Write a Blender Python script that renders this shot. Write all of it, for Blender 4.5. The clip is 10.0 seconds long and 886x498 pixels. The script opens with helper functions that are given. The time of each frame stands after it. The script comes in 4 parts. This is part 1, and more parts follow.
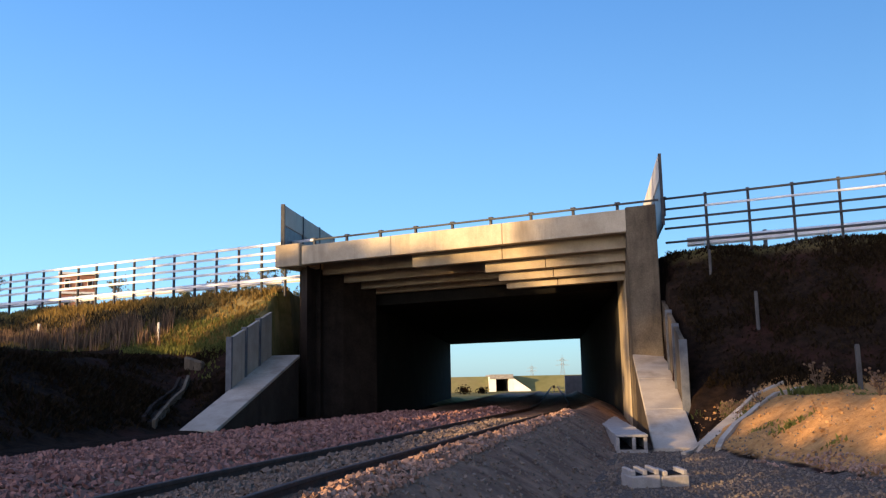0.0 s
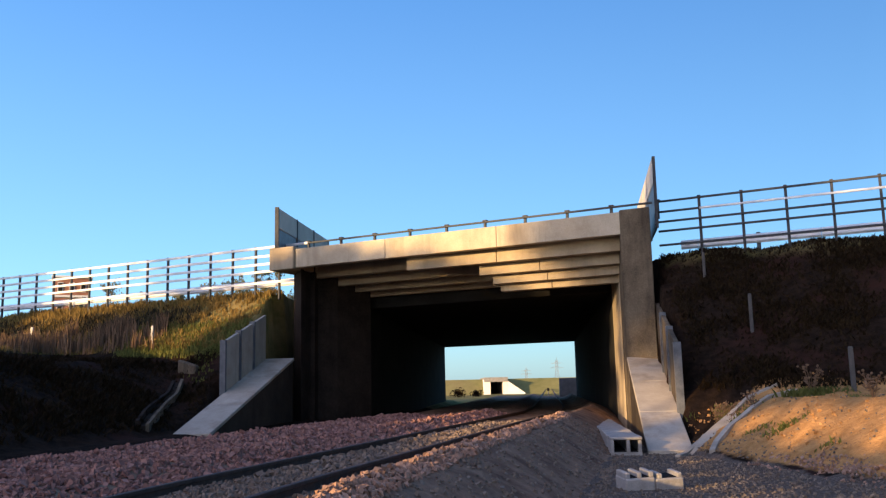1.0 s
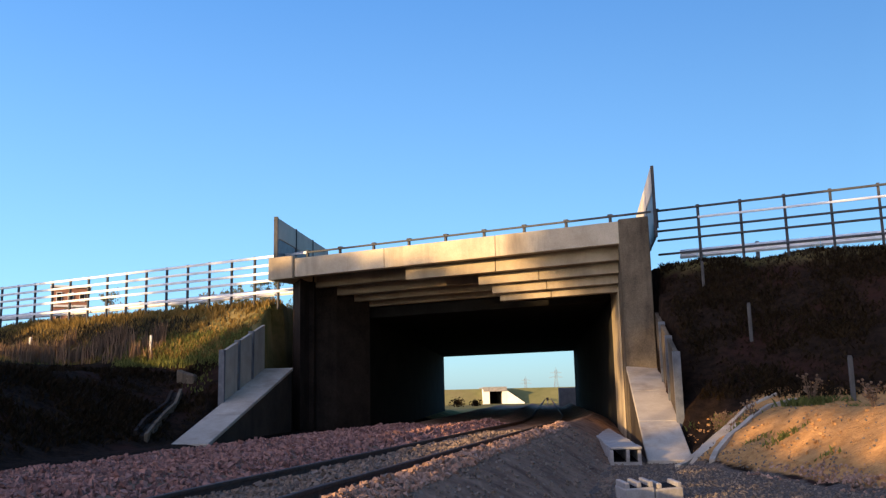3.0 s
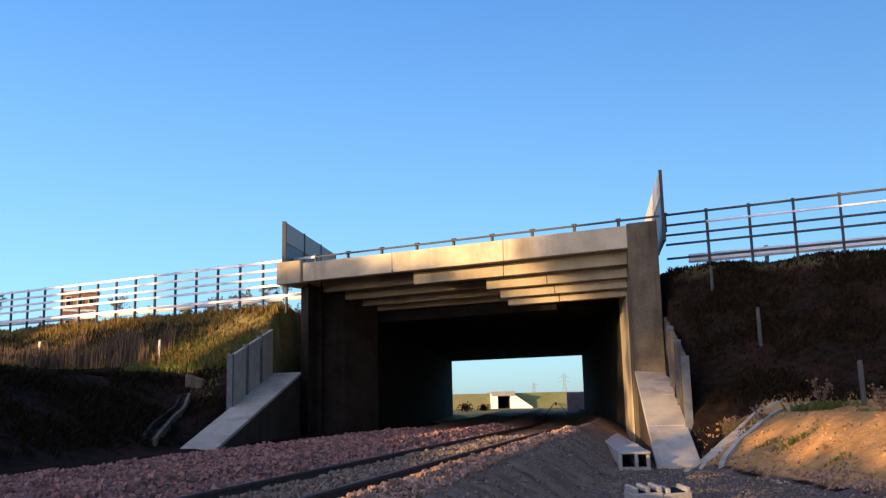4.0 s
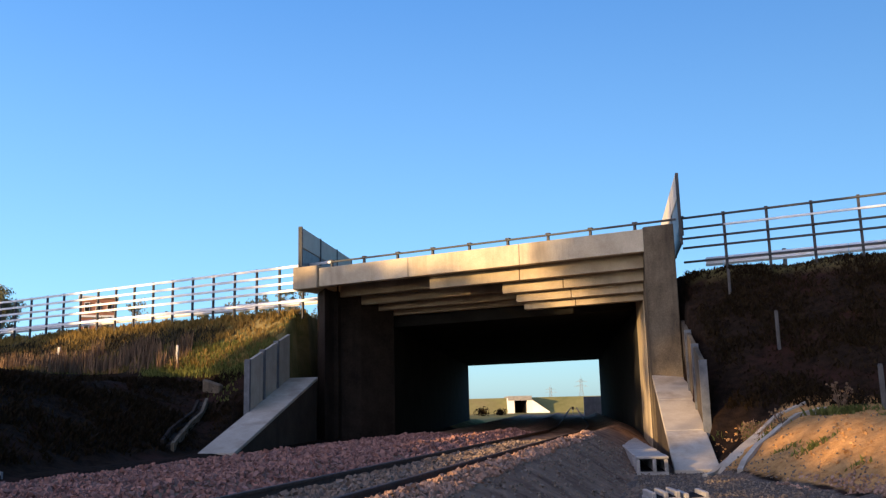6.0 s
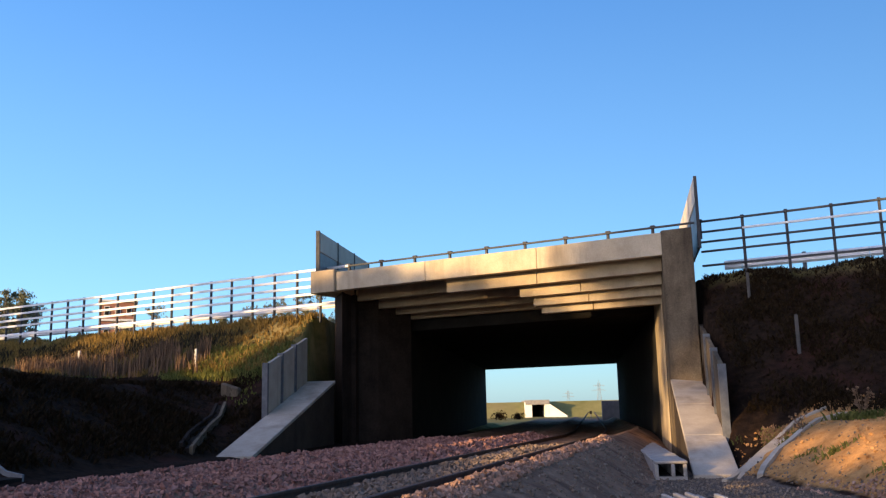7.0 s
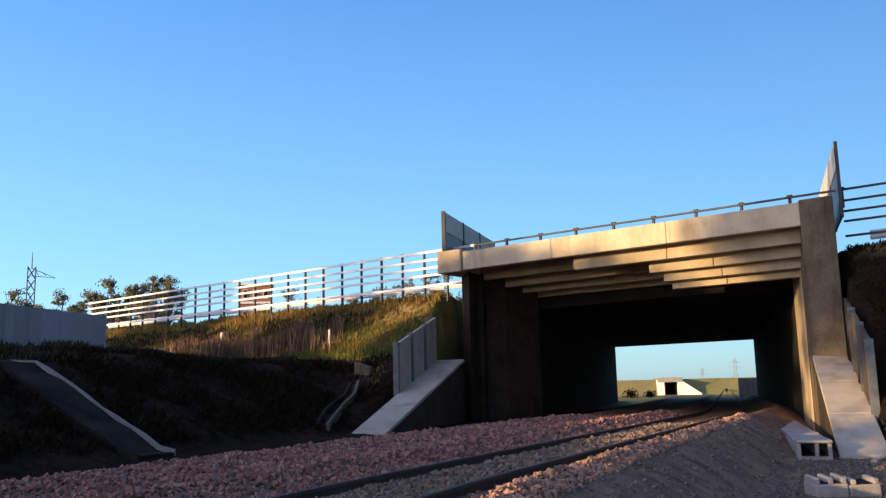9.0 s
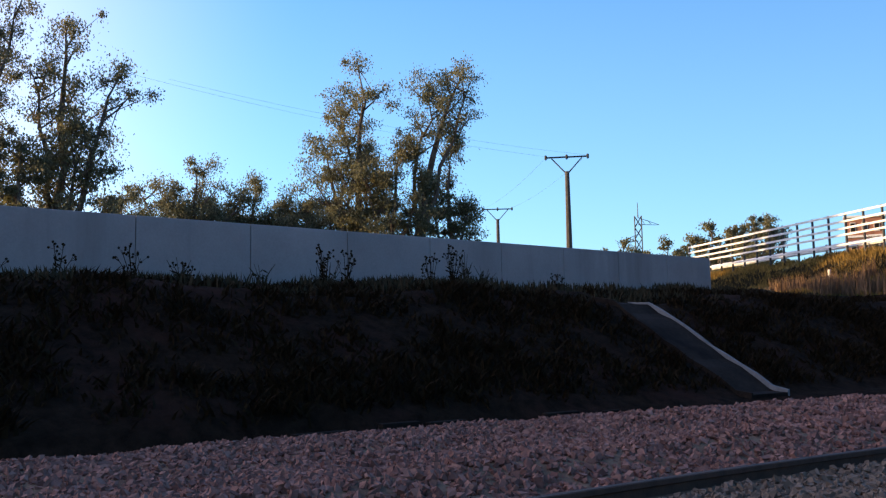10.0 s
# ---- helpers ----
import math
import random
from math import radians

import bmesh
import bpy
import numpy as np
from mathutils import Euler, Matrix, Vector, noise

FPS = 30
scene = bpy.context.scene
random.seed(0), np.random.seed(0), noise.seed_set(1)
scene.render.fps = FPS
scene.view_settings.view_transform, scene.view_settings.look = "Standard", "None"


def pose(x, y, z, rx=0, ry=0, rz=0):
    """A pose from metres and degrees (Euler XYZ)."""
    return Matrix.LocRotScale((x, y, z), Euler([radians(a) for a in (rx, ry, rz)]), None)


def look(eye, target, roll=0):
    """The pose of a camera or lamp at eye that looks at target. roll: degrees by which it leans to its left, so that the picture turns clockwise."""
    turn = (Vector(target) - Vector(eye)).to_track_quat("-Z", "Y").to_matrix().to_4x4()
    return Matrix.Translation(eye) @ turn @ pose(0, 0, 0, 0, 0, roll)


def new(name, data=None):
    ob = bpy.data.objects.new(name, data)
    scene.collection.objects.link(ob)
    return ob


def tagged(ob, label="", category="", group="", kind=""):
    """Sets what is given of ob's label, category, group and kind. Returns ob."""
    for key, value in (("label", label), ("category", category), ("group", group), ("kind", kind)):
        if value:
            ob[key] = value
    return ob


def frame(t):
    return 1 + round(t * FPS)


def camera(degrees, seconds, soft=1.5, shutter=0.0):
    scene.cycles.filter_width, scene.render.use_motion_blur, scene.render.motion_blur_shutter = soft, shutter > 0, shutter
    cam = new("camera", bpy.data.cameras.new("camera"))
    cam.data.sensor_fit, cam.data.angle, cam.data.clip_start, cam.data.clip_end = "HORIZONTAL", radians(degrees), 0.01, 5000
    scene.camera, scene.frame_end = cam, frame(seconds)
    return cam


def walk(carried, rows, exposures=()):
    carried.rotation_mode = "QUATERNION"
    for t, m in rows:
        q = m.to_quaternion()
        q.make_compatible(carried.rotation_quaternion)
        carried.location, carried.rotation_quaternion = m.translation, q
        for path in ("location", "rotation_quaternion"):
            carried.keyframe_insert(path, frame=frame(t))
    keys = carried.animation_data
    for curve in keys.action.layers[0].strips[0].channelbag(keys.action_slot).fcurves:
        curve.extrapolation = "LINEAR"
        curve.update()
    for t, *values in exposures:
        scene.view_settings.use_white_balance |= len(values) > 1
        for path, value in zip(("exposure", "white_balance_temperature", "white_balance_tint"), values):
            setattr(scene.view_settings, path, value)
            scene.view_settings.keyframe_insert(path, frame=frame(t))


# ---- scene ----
FOV = 53.4
cam = camera(FOV, 10.0, soft=1.3)
EYE = Vector((0, 0, 2.2))


def aim(yaw, pitch, roll):
    y, p = radians(yaw), radians(pitch)
    way = Vector((-math.sin(y) * math.cos(p), math.cos(y) * math.cos(p), math.sin(p)))
    return look(EYE, EYE + way * 10, roll)


PATH = [
    (0, 0.00, 8.75, -1.20),
    (0.5, -0.16, 8.80, -1.27),
    (1, -0.38, 8.93, -1.32),
    (1.5, -0.55, 9.08, -1.33),
    (2, -0.65, 9.23, -1.38),
    (2.5, -0.62, 9.38, -1.38),
    (4, 0.06, 9.84, -1.33),
    (4.5, 0.29, 9.95, -1.31),
    (5, 0.53, 10.04, -1.36),
    (6.5, 1.57, 10.26, -1.38),
    (7, 2.22, 10.43, -1.30),
    (7.5, 2.93, 10.56, -1.30),
    (8, 3.88, 10.56, -1.26),
    (8.5, 5.36, 10.18, -1.27),
    (9, 10.51, 9.23, -1.39),
    (9.5, 23.30, 7.98, -1.35),
    (9.7, 31.47, 7.23, -1.19),
    (10, 48.42, 6.16, -0.95),
]
walk(cam, [(t, aim(a, b, c)) for t, a, b, c in PATH], [(0.0, 0.95, 6350, 11), (8.7, 0.95, 6350, 11), (9.3, 0.84, 6350, 11), (10.0, 0.93, 6450, 12)])

# ---- light ----
SUN_AZ, SUN_EL = -130.0, 9.0
world = bpy.data.worlds.new("sky")
scene.world = world
world.use_nodes = True
wn = world.node_tree
bg = wn.nodes["Background"]
sky = wn.nodes.new("ShaderNodeTexSky")
sky.sky_type = 'NISHITA'
sky.sun_disc = False
sky.sun_elevation = radians(SUN_EL)
sky.sun_rotation = radians(SUN_AZ)
sky.altitude = 300
sky.air_density = 1.0
sky.dust_density = 0.8
sky.ozone_density = 4.5
wtc = wn.nodes.new("ShaderNodeTexCoord")
wsep = wn.nodes.new("ShaderNodeSeparateXYZ")
wramp = wn.nodes.new("ShaderNodeValToRGB")          # clear evening sky, pale near the horizon
wn.links.new(wtc.outputs["Generated"], wsep.inputs[0])
wn.links.new(wsep.outputs[2], wramp.inputs[0])
wramp.color_ramp.elements[0].color = (1.35, 2.4, 3.0, 1)
wramp.color_ramp.elements[0].position = 0.0
wramp.color_ramp.elements[1].color = (0.26, 0.98, 2.6, 1)
wramp.color_ramp.elements[1].position = 0.5
wmix = wn.nodes.new("ShaderNodeMix")
wmix.data_type = 'RGBA'
wmix.inputs[0].default_value = 0.45
wn.links.new(sky.outputs[0], wmix.inputs[6])
wn.links.new(wramp.outputs[0], wmix.inputs[7])
wdot = wn.nodes.new("ShaderNodeVectorMath")          # paler on the sun's side, deeper away from it
wdot.operation = 'DOT_PRODUCT'
wdot.inputs[1].default_value = (math.sin(radians(-95.0)), math.cos(radians(-95.0)), 0)
wn.links.new(wtc.outputs["Generated"], wdot.inputs[0])
wgain = wn.nodes.new("ShaderNodeMapRange")
wgain.inputs[1].default_value, wgain.inputs[2].default_value = -0.5, 0.95
wgain.inputs[3].default_value, wgain.inputs[4].default_value = 0.74, 1.52
wn.links.new(wdot.outputs["Value"], wgain.inputs[0])
wmul = wn.nodes.new("ShaderNodeVectorMath")
wmul.operation = 'SCALE'
wn.links.new(wmix.outputs[2], wmul.inputs[0])
wn.links.new(wgain.outputs[0], wmul.inputs[3])
wsun = wn.nodes.new("ShaderNodeVectorMath")          # the warm evening glow round the low sun
wsun.operation = 'DOT_PRODUCT'
wsun.inputs[1].default_value = (math.sin(radians(SUN_AZ)) * math.cos(radians(SUN_EL)), math.cos(radians(SUN_AZ)) * math.cos(radians(SUN_EL)), math.sin(radians(SUN_EL)))
wn.links.new(wtc.outputs["Generated"], wsun.inputs[0])
wglow = wn.nodes.new("ShaderNodeMapRange")
wglow.interpolation_type = 'SMOOTHSTEP'
wglow.inputs[1].default_value, wglow.inputs[2].default_value = 0.32, 1.0
wn.links.new(wsun.outputs["Value"], wglow.inputs[0])
wwarm = wn.nodes.new("ShaderNodeVectorMath")
wwarm.operation = 'SCALE'
wwarm.inputs[0].default_value = (3.7, 2.15, 1.1)
wn.links.new(wglow.outputs[0], wwarm.inputs[3])
wadd = wn.nodes.new("ShaderNodeVectorMath")
wadd.operation = 'ADD'
wn.links.new(wmul.outputs[0], wadd.inputs[0])
wn.links.new(wwarm.outputs[0], wadd.inputs[1])
wn.links.new(wadd.outputs[0], bg.inputs[0])
bg.inputs[1].default_value = 0.18
sun = new("sun", bpy.data.lights.new("sun", 'SUN'))
sun.data.energy = 5.0
sun.data.angle = radians(0.6)
sun.data.color = (1.0, 0.65, 0.29)
sv = Vector((math.sin(radians(SUN_AZ)) * math.cos(radians(SUN_EL)), math.cos(radians(SUN_AZ)) * math.cos(radians(SUN_EL)), math.sin(radians(SUN_EL))))
sun.matrix_world = look(sv * 200, (0, 0, 0))


# ---- materials ----
def material(name, dark, light, scale=3.0, fine=40.0, rough=0.85, bump=0.3, metal=0.0, stain=None, stain_scale=0.6, spread=0.0, streak=False, depth=0.02):
    """Two-scale noise between two colours, an optional third colour in blotches or streaks, and a bump."""
    m = bpy.data.materials.new(name)
    m.use_nodes = True
    nt = m.node_tree
    b = nt.nodes["Principled BSDF"]
    b.inputs["Roughness"].default_value = rough
    b.inputs["Metallic"].default_value = metal
    b.inputs["Specular IOR Level"].default_value = 0.08 if rough >= 0.88 else 0.4
    tc = nt.nodes.new("ShaderNodeTexCoord")

    def noise_tex(s, detail, stretch=None):
        n = nt.nodes.new("ShaderNodeTexNoise")
        n.inputs["Scale"].default_value = s
        n.inputs["Detail"].default_value = detail
        n.inputs["Roughness"].default_value = 0.65
        src = tc.outputs["Object"]
        if stretch:
            mp = nt.nodes.new("ShaderNodeMapping")
            mp.inputs["Scale"].default_value = stretch
            nt.links.new(src, mp.inputs[0])
            src = mp.outputs[0]
        nt.links.new(src, n.inputs["Vector"])
        return n.outputs["Fac"]

    def ramp(fac, lo, hi):
        r = nt.nodes.new("ShaderNodeMapRange")
        r.inputs[1].default_value, r.inputs[2].default_value = lo, hi
        nt.links.new(fac, r.inputs[0])
        return r.outputs[0]

    def mix(fac, a, c):
        x = nt.nodes.new("ShaderNodeMix")
        x.data_type = 'RGBA'
        nt.links.new(fac, x.inputs[0])
        for s, v in ((x.inputs[6], a), (x.inputs[7], c)):
            if isinstance(v, tuple):
                s.default_value = (*v, 1)
            else:
                nt.links.new(v, s)
        return x.outputs[2]

    a, f = noise_tex(scale, 5), noise_tex(fine, 3)
    add = nt.nodes.new("ShaderNodeMath")
    add.operation = 'MULTIPLY_ADD'
    nt.links.new(f, add.inputs[0])
    add.inputs[1].default_value = 0.5
    nt.links.new(a, add.inputs[2])
    fac = add.outputs[0]
    if spread:
        g = nt.nodes.new("ShaderNodeNewGeometry")
        sp = nt.nodes.new("ShaderNodeMath")
        sp.operation = 'MULTIPLY_ADD'
        nt.links.new(g.outputs["Random Per Island"], sp.inputs[0])
        sp.inputs[1].default_value = spread
        nt.links.new(fac, sp.inputs[2])
        fac = sp.outputs[0]
    col = mix(ramp(fac, 0.5, 1.0 + spread), dark, light)
    if stain:
        s = noise_tex(stain_scale, 6, (1, 1, 0.12) if streak else None)
        col = mix(ramp(s, 0.5, 0.72), col, stain)
    nt.links.new(col, b.inputs["Base Color"])
    if bump:
        bp = nt.nodes.new("ShaderNodeBump")
        bp.inputs["Strength"].default_value = bump
        bp.inputs["Distance"].default_value = depth
        nt.links.new(fac, bp.inputs["Height"])
        nt.links.new(bp.outputs[0], b.inputs["Normal"])
    return m


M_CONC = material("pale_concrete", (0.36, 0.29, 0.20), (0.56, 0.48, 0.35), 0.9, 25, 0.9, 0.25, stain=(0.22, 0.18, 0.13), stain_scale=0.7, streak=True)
# M_CONC toned down, so the shade under the deck is partly in the colour.
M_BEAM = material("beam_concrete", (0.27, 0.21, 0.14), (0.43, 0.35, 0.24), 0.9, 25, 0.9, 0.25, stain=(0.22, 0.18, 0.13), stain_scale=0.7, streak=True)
# Streak-stained concrete whose dark mottling also stands for dappled tree shade.
M_PIER = material("shade_mottled_concrete", (0.06, 0.046, 0.031), (0.19, 0.15, 0.10), 0.9, 22, 0.92, 0.45, stain=(0.045, 0.035, 0.027), stain_scale=1.2, streak=True)
# Far darker than the copings: shade on wall sides and deck underside is in the colour.
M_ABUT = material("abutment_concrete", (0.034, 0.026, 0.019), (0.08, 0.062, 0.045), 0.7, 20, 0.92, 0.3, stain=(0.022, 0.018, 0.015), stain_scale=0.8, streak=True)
M_RAMP = material("ramp_concrete", (0.32, 0.275, 0.21), (0.48, 0.415, 0.33), 1.2, 30, 0.9, 0.2, stain=(0.24, 0.195, 0.145), stain_scale=0.9)
M_WALL = material("wall_concrete", (0.29, 0.26, 0.255), (0.39, 0.355, 0.35), 0.5, 18, 0.9, 0.2, stain=(0.24, 0.215, 0.21), stain_scale=0.5, streak=True)
M_STEEL = material("galvanised_steel", (0.07, 0.075, 0.085), (0.16, 0.165, 0.175), 4, 60, 0.5, 0.1, metal=0.3)
M_BARRIER = material("barrier_zinc", (0.6, 0.6, 0.6), (0.8, 0.8, 0.8), 4, 60, 0.5, 0.1)
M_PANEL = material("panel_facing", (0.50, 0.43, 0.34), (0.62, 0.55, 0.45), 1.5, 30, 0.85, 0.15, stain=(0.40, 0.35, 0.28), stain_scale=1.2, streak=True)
# Facing of the left wing panels, toned lighter for the sun on them.
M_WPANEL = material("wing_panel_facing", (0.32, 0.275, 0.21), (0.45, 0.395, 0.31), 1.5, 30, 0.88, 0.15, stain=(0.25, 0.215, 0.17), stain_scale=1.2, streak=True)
M_RUST = material("rusted_rail", (0.035, 0.022, 0.016), (0.10, 0.055, 0.035), 6, 60, 0.8, 0.3)
M_SAND = material("sandy_soil", (0.34, 0.175, 0.065), (0.54, 0.30, 0.12), 0.9, 14, 0.95, 0.9, stain=(0.26, 0.16, 0.085), stain_scale=1.6, depth=0.06)
M_GRAVEL = material("grey_gravel", (0.09, 0.068, 0.05), (0.25, 0.20, 0.155), 3, 22, 0.95, 0.6, spread=0.7)
M_BALLAST = material("pink_ballast", (0.10, 0.042, 0.034), (0.40, 0.215, 0.165), 3, 25, 0.92, 0.6, spread=0.8)
M_BALGREY = material("dusty_ballast", (0.09, 0.064, 0.047), (0.27, 0.20, 0.15), 3, 25, 0.92, 0.6, spread=0.7)
M_BED = material("ballast_base", (0.13, 0.075, 0.047), (0.31, 0.20, 0.13), 2.0, 20, 0.95, 1.0, depth=0.05, stain=(0.07, 0.04, 0.03), stain_scale=1.2)
# Lighter, warmer copy of the pink ballast for stones the sun reaches.
M_BALWARM = material("sunlit_ballast", (0.16, 0.085, 0.055), (0.46, 0.29, 0.205), 3, 25, 0.9, 0.5, spread=0.8)
M_CREST = material("drab_grass", (0.022, 0.020, 0.012), (0.075, 0.06, 0.034), 1, 10, 0.9, 0, spread=0.8)
M_TROUGH = material("trough_concrete", (0.27, 0.25, 0.225), (0.42, 0.39, 0.345), 2.5, 30, 0.9, 0.35, stain=(0.16, 0.145, 0.125), stain_scale=1.5)
M_PALE = material("bleached_concrete", (0.5, 0.47, 0.42), (0.68, 0.64, 0.57), 2, 25, 0.9, 0.2)
M_GRASS = material("dry_grass", (0.11, 0.08, 0.02), (0.40, 0.26, 0.085), 1.2, 10, 0.9, 0, spread=0.9)
M_WEED = material("brown_weed", (0.10, 0.06, 0.035), (0.26, 0.165, 0.10), 2, 10, 0.9, 0, spread=0.8)
# Scrub toned below its own colour to deepen the slope's shade.
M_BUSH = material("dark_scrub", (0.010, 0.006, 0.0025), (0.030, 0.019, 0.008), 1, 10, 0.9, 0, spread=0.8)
M_GREEN = material("green_weed", (0.08, 0.095, 0.022), (0.22, 0.21, 0.06), 1, 10, 0.9, 0, spread=0.8)
M_LEAF = material("gum_leaf", (0.056, 0.066, 0.032), (0.25, 0.24, 0.135), 0.25, 6, 0.6, 0, spread=0.9, stain=(0.20, 0.17, 0.075), stain_scale=0.3)


def let_light_through(m, share):
    """Thin leaves pass part of the light."""
    nt = m.node_tree
    b = nt.nodes["Principled BSDF"]
    tr = nt.nodes.new("ShaderNodeBsdfTranslucent")
    mx = nt.nodes.new("ShaderNodeMixShader")
    mx.inputs[0].default_value = share
    nt.links.new(b.inputs["Base Color"].links[0].from_socket, tr.inputs[0])
    nt.links.new(b.outputs[0], mx.inputs[1])
    nt.links.new(tr.outputs[0], mx.inputs[2])
    nt.links.new(mx.outputs[0], nt.nodes["Material Output"].inputs[0])


for _m in (M_LEAF, M_GRASS, M_GREEN):
    let_light_through(_m, 0.45)
M_BARK = material("gum_bark", (0.07, 0.055, 0.045), (0.22, 0.18, 0.15), 1.5, 12, 0.9, 0.5, stain=(0.05, 0.04, 0.035), stain_scale=1.0, streak=True)
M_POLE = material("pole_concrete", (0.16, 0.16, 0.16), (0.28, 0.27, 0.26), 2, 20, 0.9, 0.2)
M_MAST = material("mast_concrete", (0.07, 0.065, 0.06), (0.13, 0.12, 0.11), 2, 20, 0.9, 0.2)
M_FIELD = material("far_grass", (0.14, 0.14, 0.05), (0.24, 0.22, 0.09), 0.05, 0.6, 0.95, 0.0, stain=(0.18, 0.13, 0.08), stain_scale=0.02)
M_WHITE = material("white_concrete", (0.6, 0.6, 0.58), (0.75, 0.74, 0.71), 0.2, 3, 0.9, 0.0)
# Near-black concrete that stands for the shade inside the underpass.
M_SHADE_BLACK = material("shade_black_concrete", (0.012, 0.011, 0.010), (0.028, 0.026, 0.024), 0.7, 15, 0.95, 0.3)
M_IRON = material("weathered_iron", (0.025, 0.027, 0.03), (0.06, 0.062, 0.066), 4, 40, 0.7, 0.1)
# Streak-stained concrete, darkened further for the shade under the bridge.
M_SHADE_GRIME = material("shade_grimy_concrete", (0.013, 0.010, 0.008), (0.042, 0.031, 0.023), 0.9, 12, 0.95, 0.5, stain=(0.010, 0.008, 0.007), stain_scale=0.8, streak=True)
M_DARK = material("dark_void", (0.012, 0.012, 0.012), (0.02, 0.02, 0.02), 1, 10, 1.0, 0)


def ground_material():
    """Earth, sand, gravel and far grass, laid out by the cover attribute, with ragged borders."""
    m = bpy.data.materials.new("ground_cover")
    m.use_nodes = True
    nt = m.node_tree
    b = nt.nodes["Principled BSDF"]
    b.inputs["Roughness"].default_value = 0.96
    tc = nt.nodes.new("ShaderNodeTexCoord")
    at = nt.nodes.new("ShaderNodeAttribute")
    at.attribute_name = "cover"
    sep = nt.nodes.new("ShaderNodeSeparateColor")
    nt.links.new(at.outputs["Color"], sep.inputs[0])

    def tex(s, d=5):
        n = nt.nodes.new("ShaderNodeTexNoise")
        n.inputs["Scale"].default_value = s
        n.inputs["Detail"].default_value = d
        n.inputs["Roughness"].default_value = 0.65
        nt.links.new(tc.outputs["Object"], n.inputs["Vector"])
        return n.outputs["Fac"]

    def mp(f, lo, hi):
        r = nt.nodes.new("ShaderNodeMapRange")
        r.inputs[1].default_value, r.inputs[2].default_value = lo, hi
        nt.links.new(f, r.inputs[0])
        return r.outputs[0]

    def mix(f, a, c):
        x = nt.nodes.new("ShaderNodeMix")
        x.data_type = 'RGBA'
        nt.links.new(f, x.inputs[0])
        for q, v in ((x.inputs[6], a), (x.inputs[7], c)):
            if isinstance(v, tuple):
                q.default_value = (*v, 1)
            else:
                nt.links.new(v, q)
        return x.outputs[2]

    def ragged(ch):
        q = nt.nodes.new("ShaderNodeMath")
        q.operation = 'MULTIPLY_ADD'
        nt.links.new(tex(1.7), q.inputs[0])
        q.inputs[1].default_value = 0.9
        nt.links.new(sep.outputs[ch], q.inputs[2])
        return mp(q.outputs[0], 0.82, 1.08)

    b.inputs["Specular IOR Level"].default_value = 0.04
    big, mid, fine = tex(0.5), tex(4.0), tex(22.0, 3)
    # Earth kept near black, so its colour carries the cutting's shade.
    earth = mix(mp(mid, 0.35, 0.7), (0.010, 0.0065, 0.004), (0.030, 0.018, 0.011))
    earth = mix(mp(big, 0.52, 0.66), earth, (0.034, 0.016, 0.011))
    sand = mix(mp(mid, 0.3, 0.7), (0.34, 0.17, 0.058), (0.55, 0.295, 0.11))
    sand = mix(mp(fine, 0.55, 0.75), sand, (0.27, 0.14, 0.065))
    grav = mix(mp(fine, 0.35, 0.68), (0.065, 0.048, 0.036), (0.19, 0.15, 0.12))
    grass = mix(mp(big, 0.4, 0.6), (0.13, 0.12, 0.035), (0.26, 0.20, 0.075))
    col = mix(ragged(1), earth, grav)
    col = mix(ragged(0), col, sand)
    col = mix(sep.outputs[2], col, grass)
    nt.links.new(col, b.inputs["Base Color"])
    bp = nt.nodes.new("ShaderNodeBump")
    bp.inputs["Strength"].default_value = 0.8
    bp.inputs["Distance"].default_value = 0.06
    nt.links.new(tex(9.0, 6), bp.inputs["Height"])
    nt.links.new(bp.outputs[0], b.inputs["Normal"])
    return m


M_GROUND = ground_material()


# ---- building helpers ----
def part(name, bm, mat, parent=None, label=""):
    me = bpy.data.meshes.new(name)
    bm.to_mesh(me)
    bm.free()
    me.materials.append(mat)
    ob = new(name, me)
    ob.parent = parent
    if label:
        tagged(ob, label)
    return ob


def raw(name, verts, faces, mat, parent=None, smooth=False):
    me = bpy.data.meshes.new(name)
    me.from_pydata(verts, [], faces)
    me.materials.append(mat)
    if smooth:
        me.polygons.foreach_set("use_smooth", [True] * len(me.polygons))
    ob = new(name, me)
    ob.parent = parent
    return ob


def thing(name, label, category, at=(0, 0, 0), group="", kind=""):
    e = new(name)
    e.empty_display_size = 0.2
    e.location = at
    return tagged(e, label, category, group, kind)


def prism(corners, z0, z1, bevel=0.0, bm=None):
    """An upright block over plan corners; z0 and z1 are numbers or one value for each corner."""
    bm = bm or bmesh.new()
    n = len(corners)
    lo = z0 if isinstance(z0, (list, tuple)) else [z0] * n
    hi = z1 if isinstance(z1, (list, tuple)) else [z1] * n
    a = [bm.verts.new((x, y, z)) for (x, y), z in zip(corners, lo)]
    b = [bm.verts.new((x, y, z)) for (x, y), z in zip(corners, hi)]
    fs = [bm.faces.new(a[::-1]), bm.faces.new(b)]
    for i in range(n):
        fs.append(bm.faces.new((a[i], a[(i + 1) % n], b[(i + 1) % n], b[i])))
    bmesh.ops.recalc_face_normals(bm, faces=fs)
    if bevel:
        es = list({e for f in fs for e in f.edges})
        bmesh.ops.bevel(bm, geom=es, offset=bevel, segments=1, affect='EDGES')
    return bm


def block(size, at=(0, 0, 0), bevel=0.0, bm=None):
    sx, sy, sz = (s / 2 for s in size)
    x, y, z = at
    return prism([(x - sx, y - sy), (x + sx, y - sy), (x + sx, y + sy), (x - sx, y + sy)], z - sz, z + sz, bevel, bm)


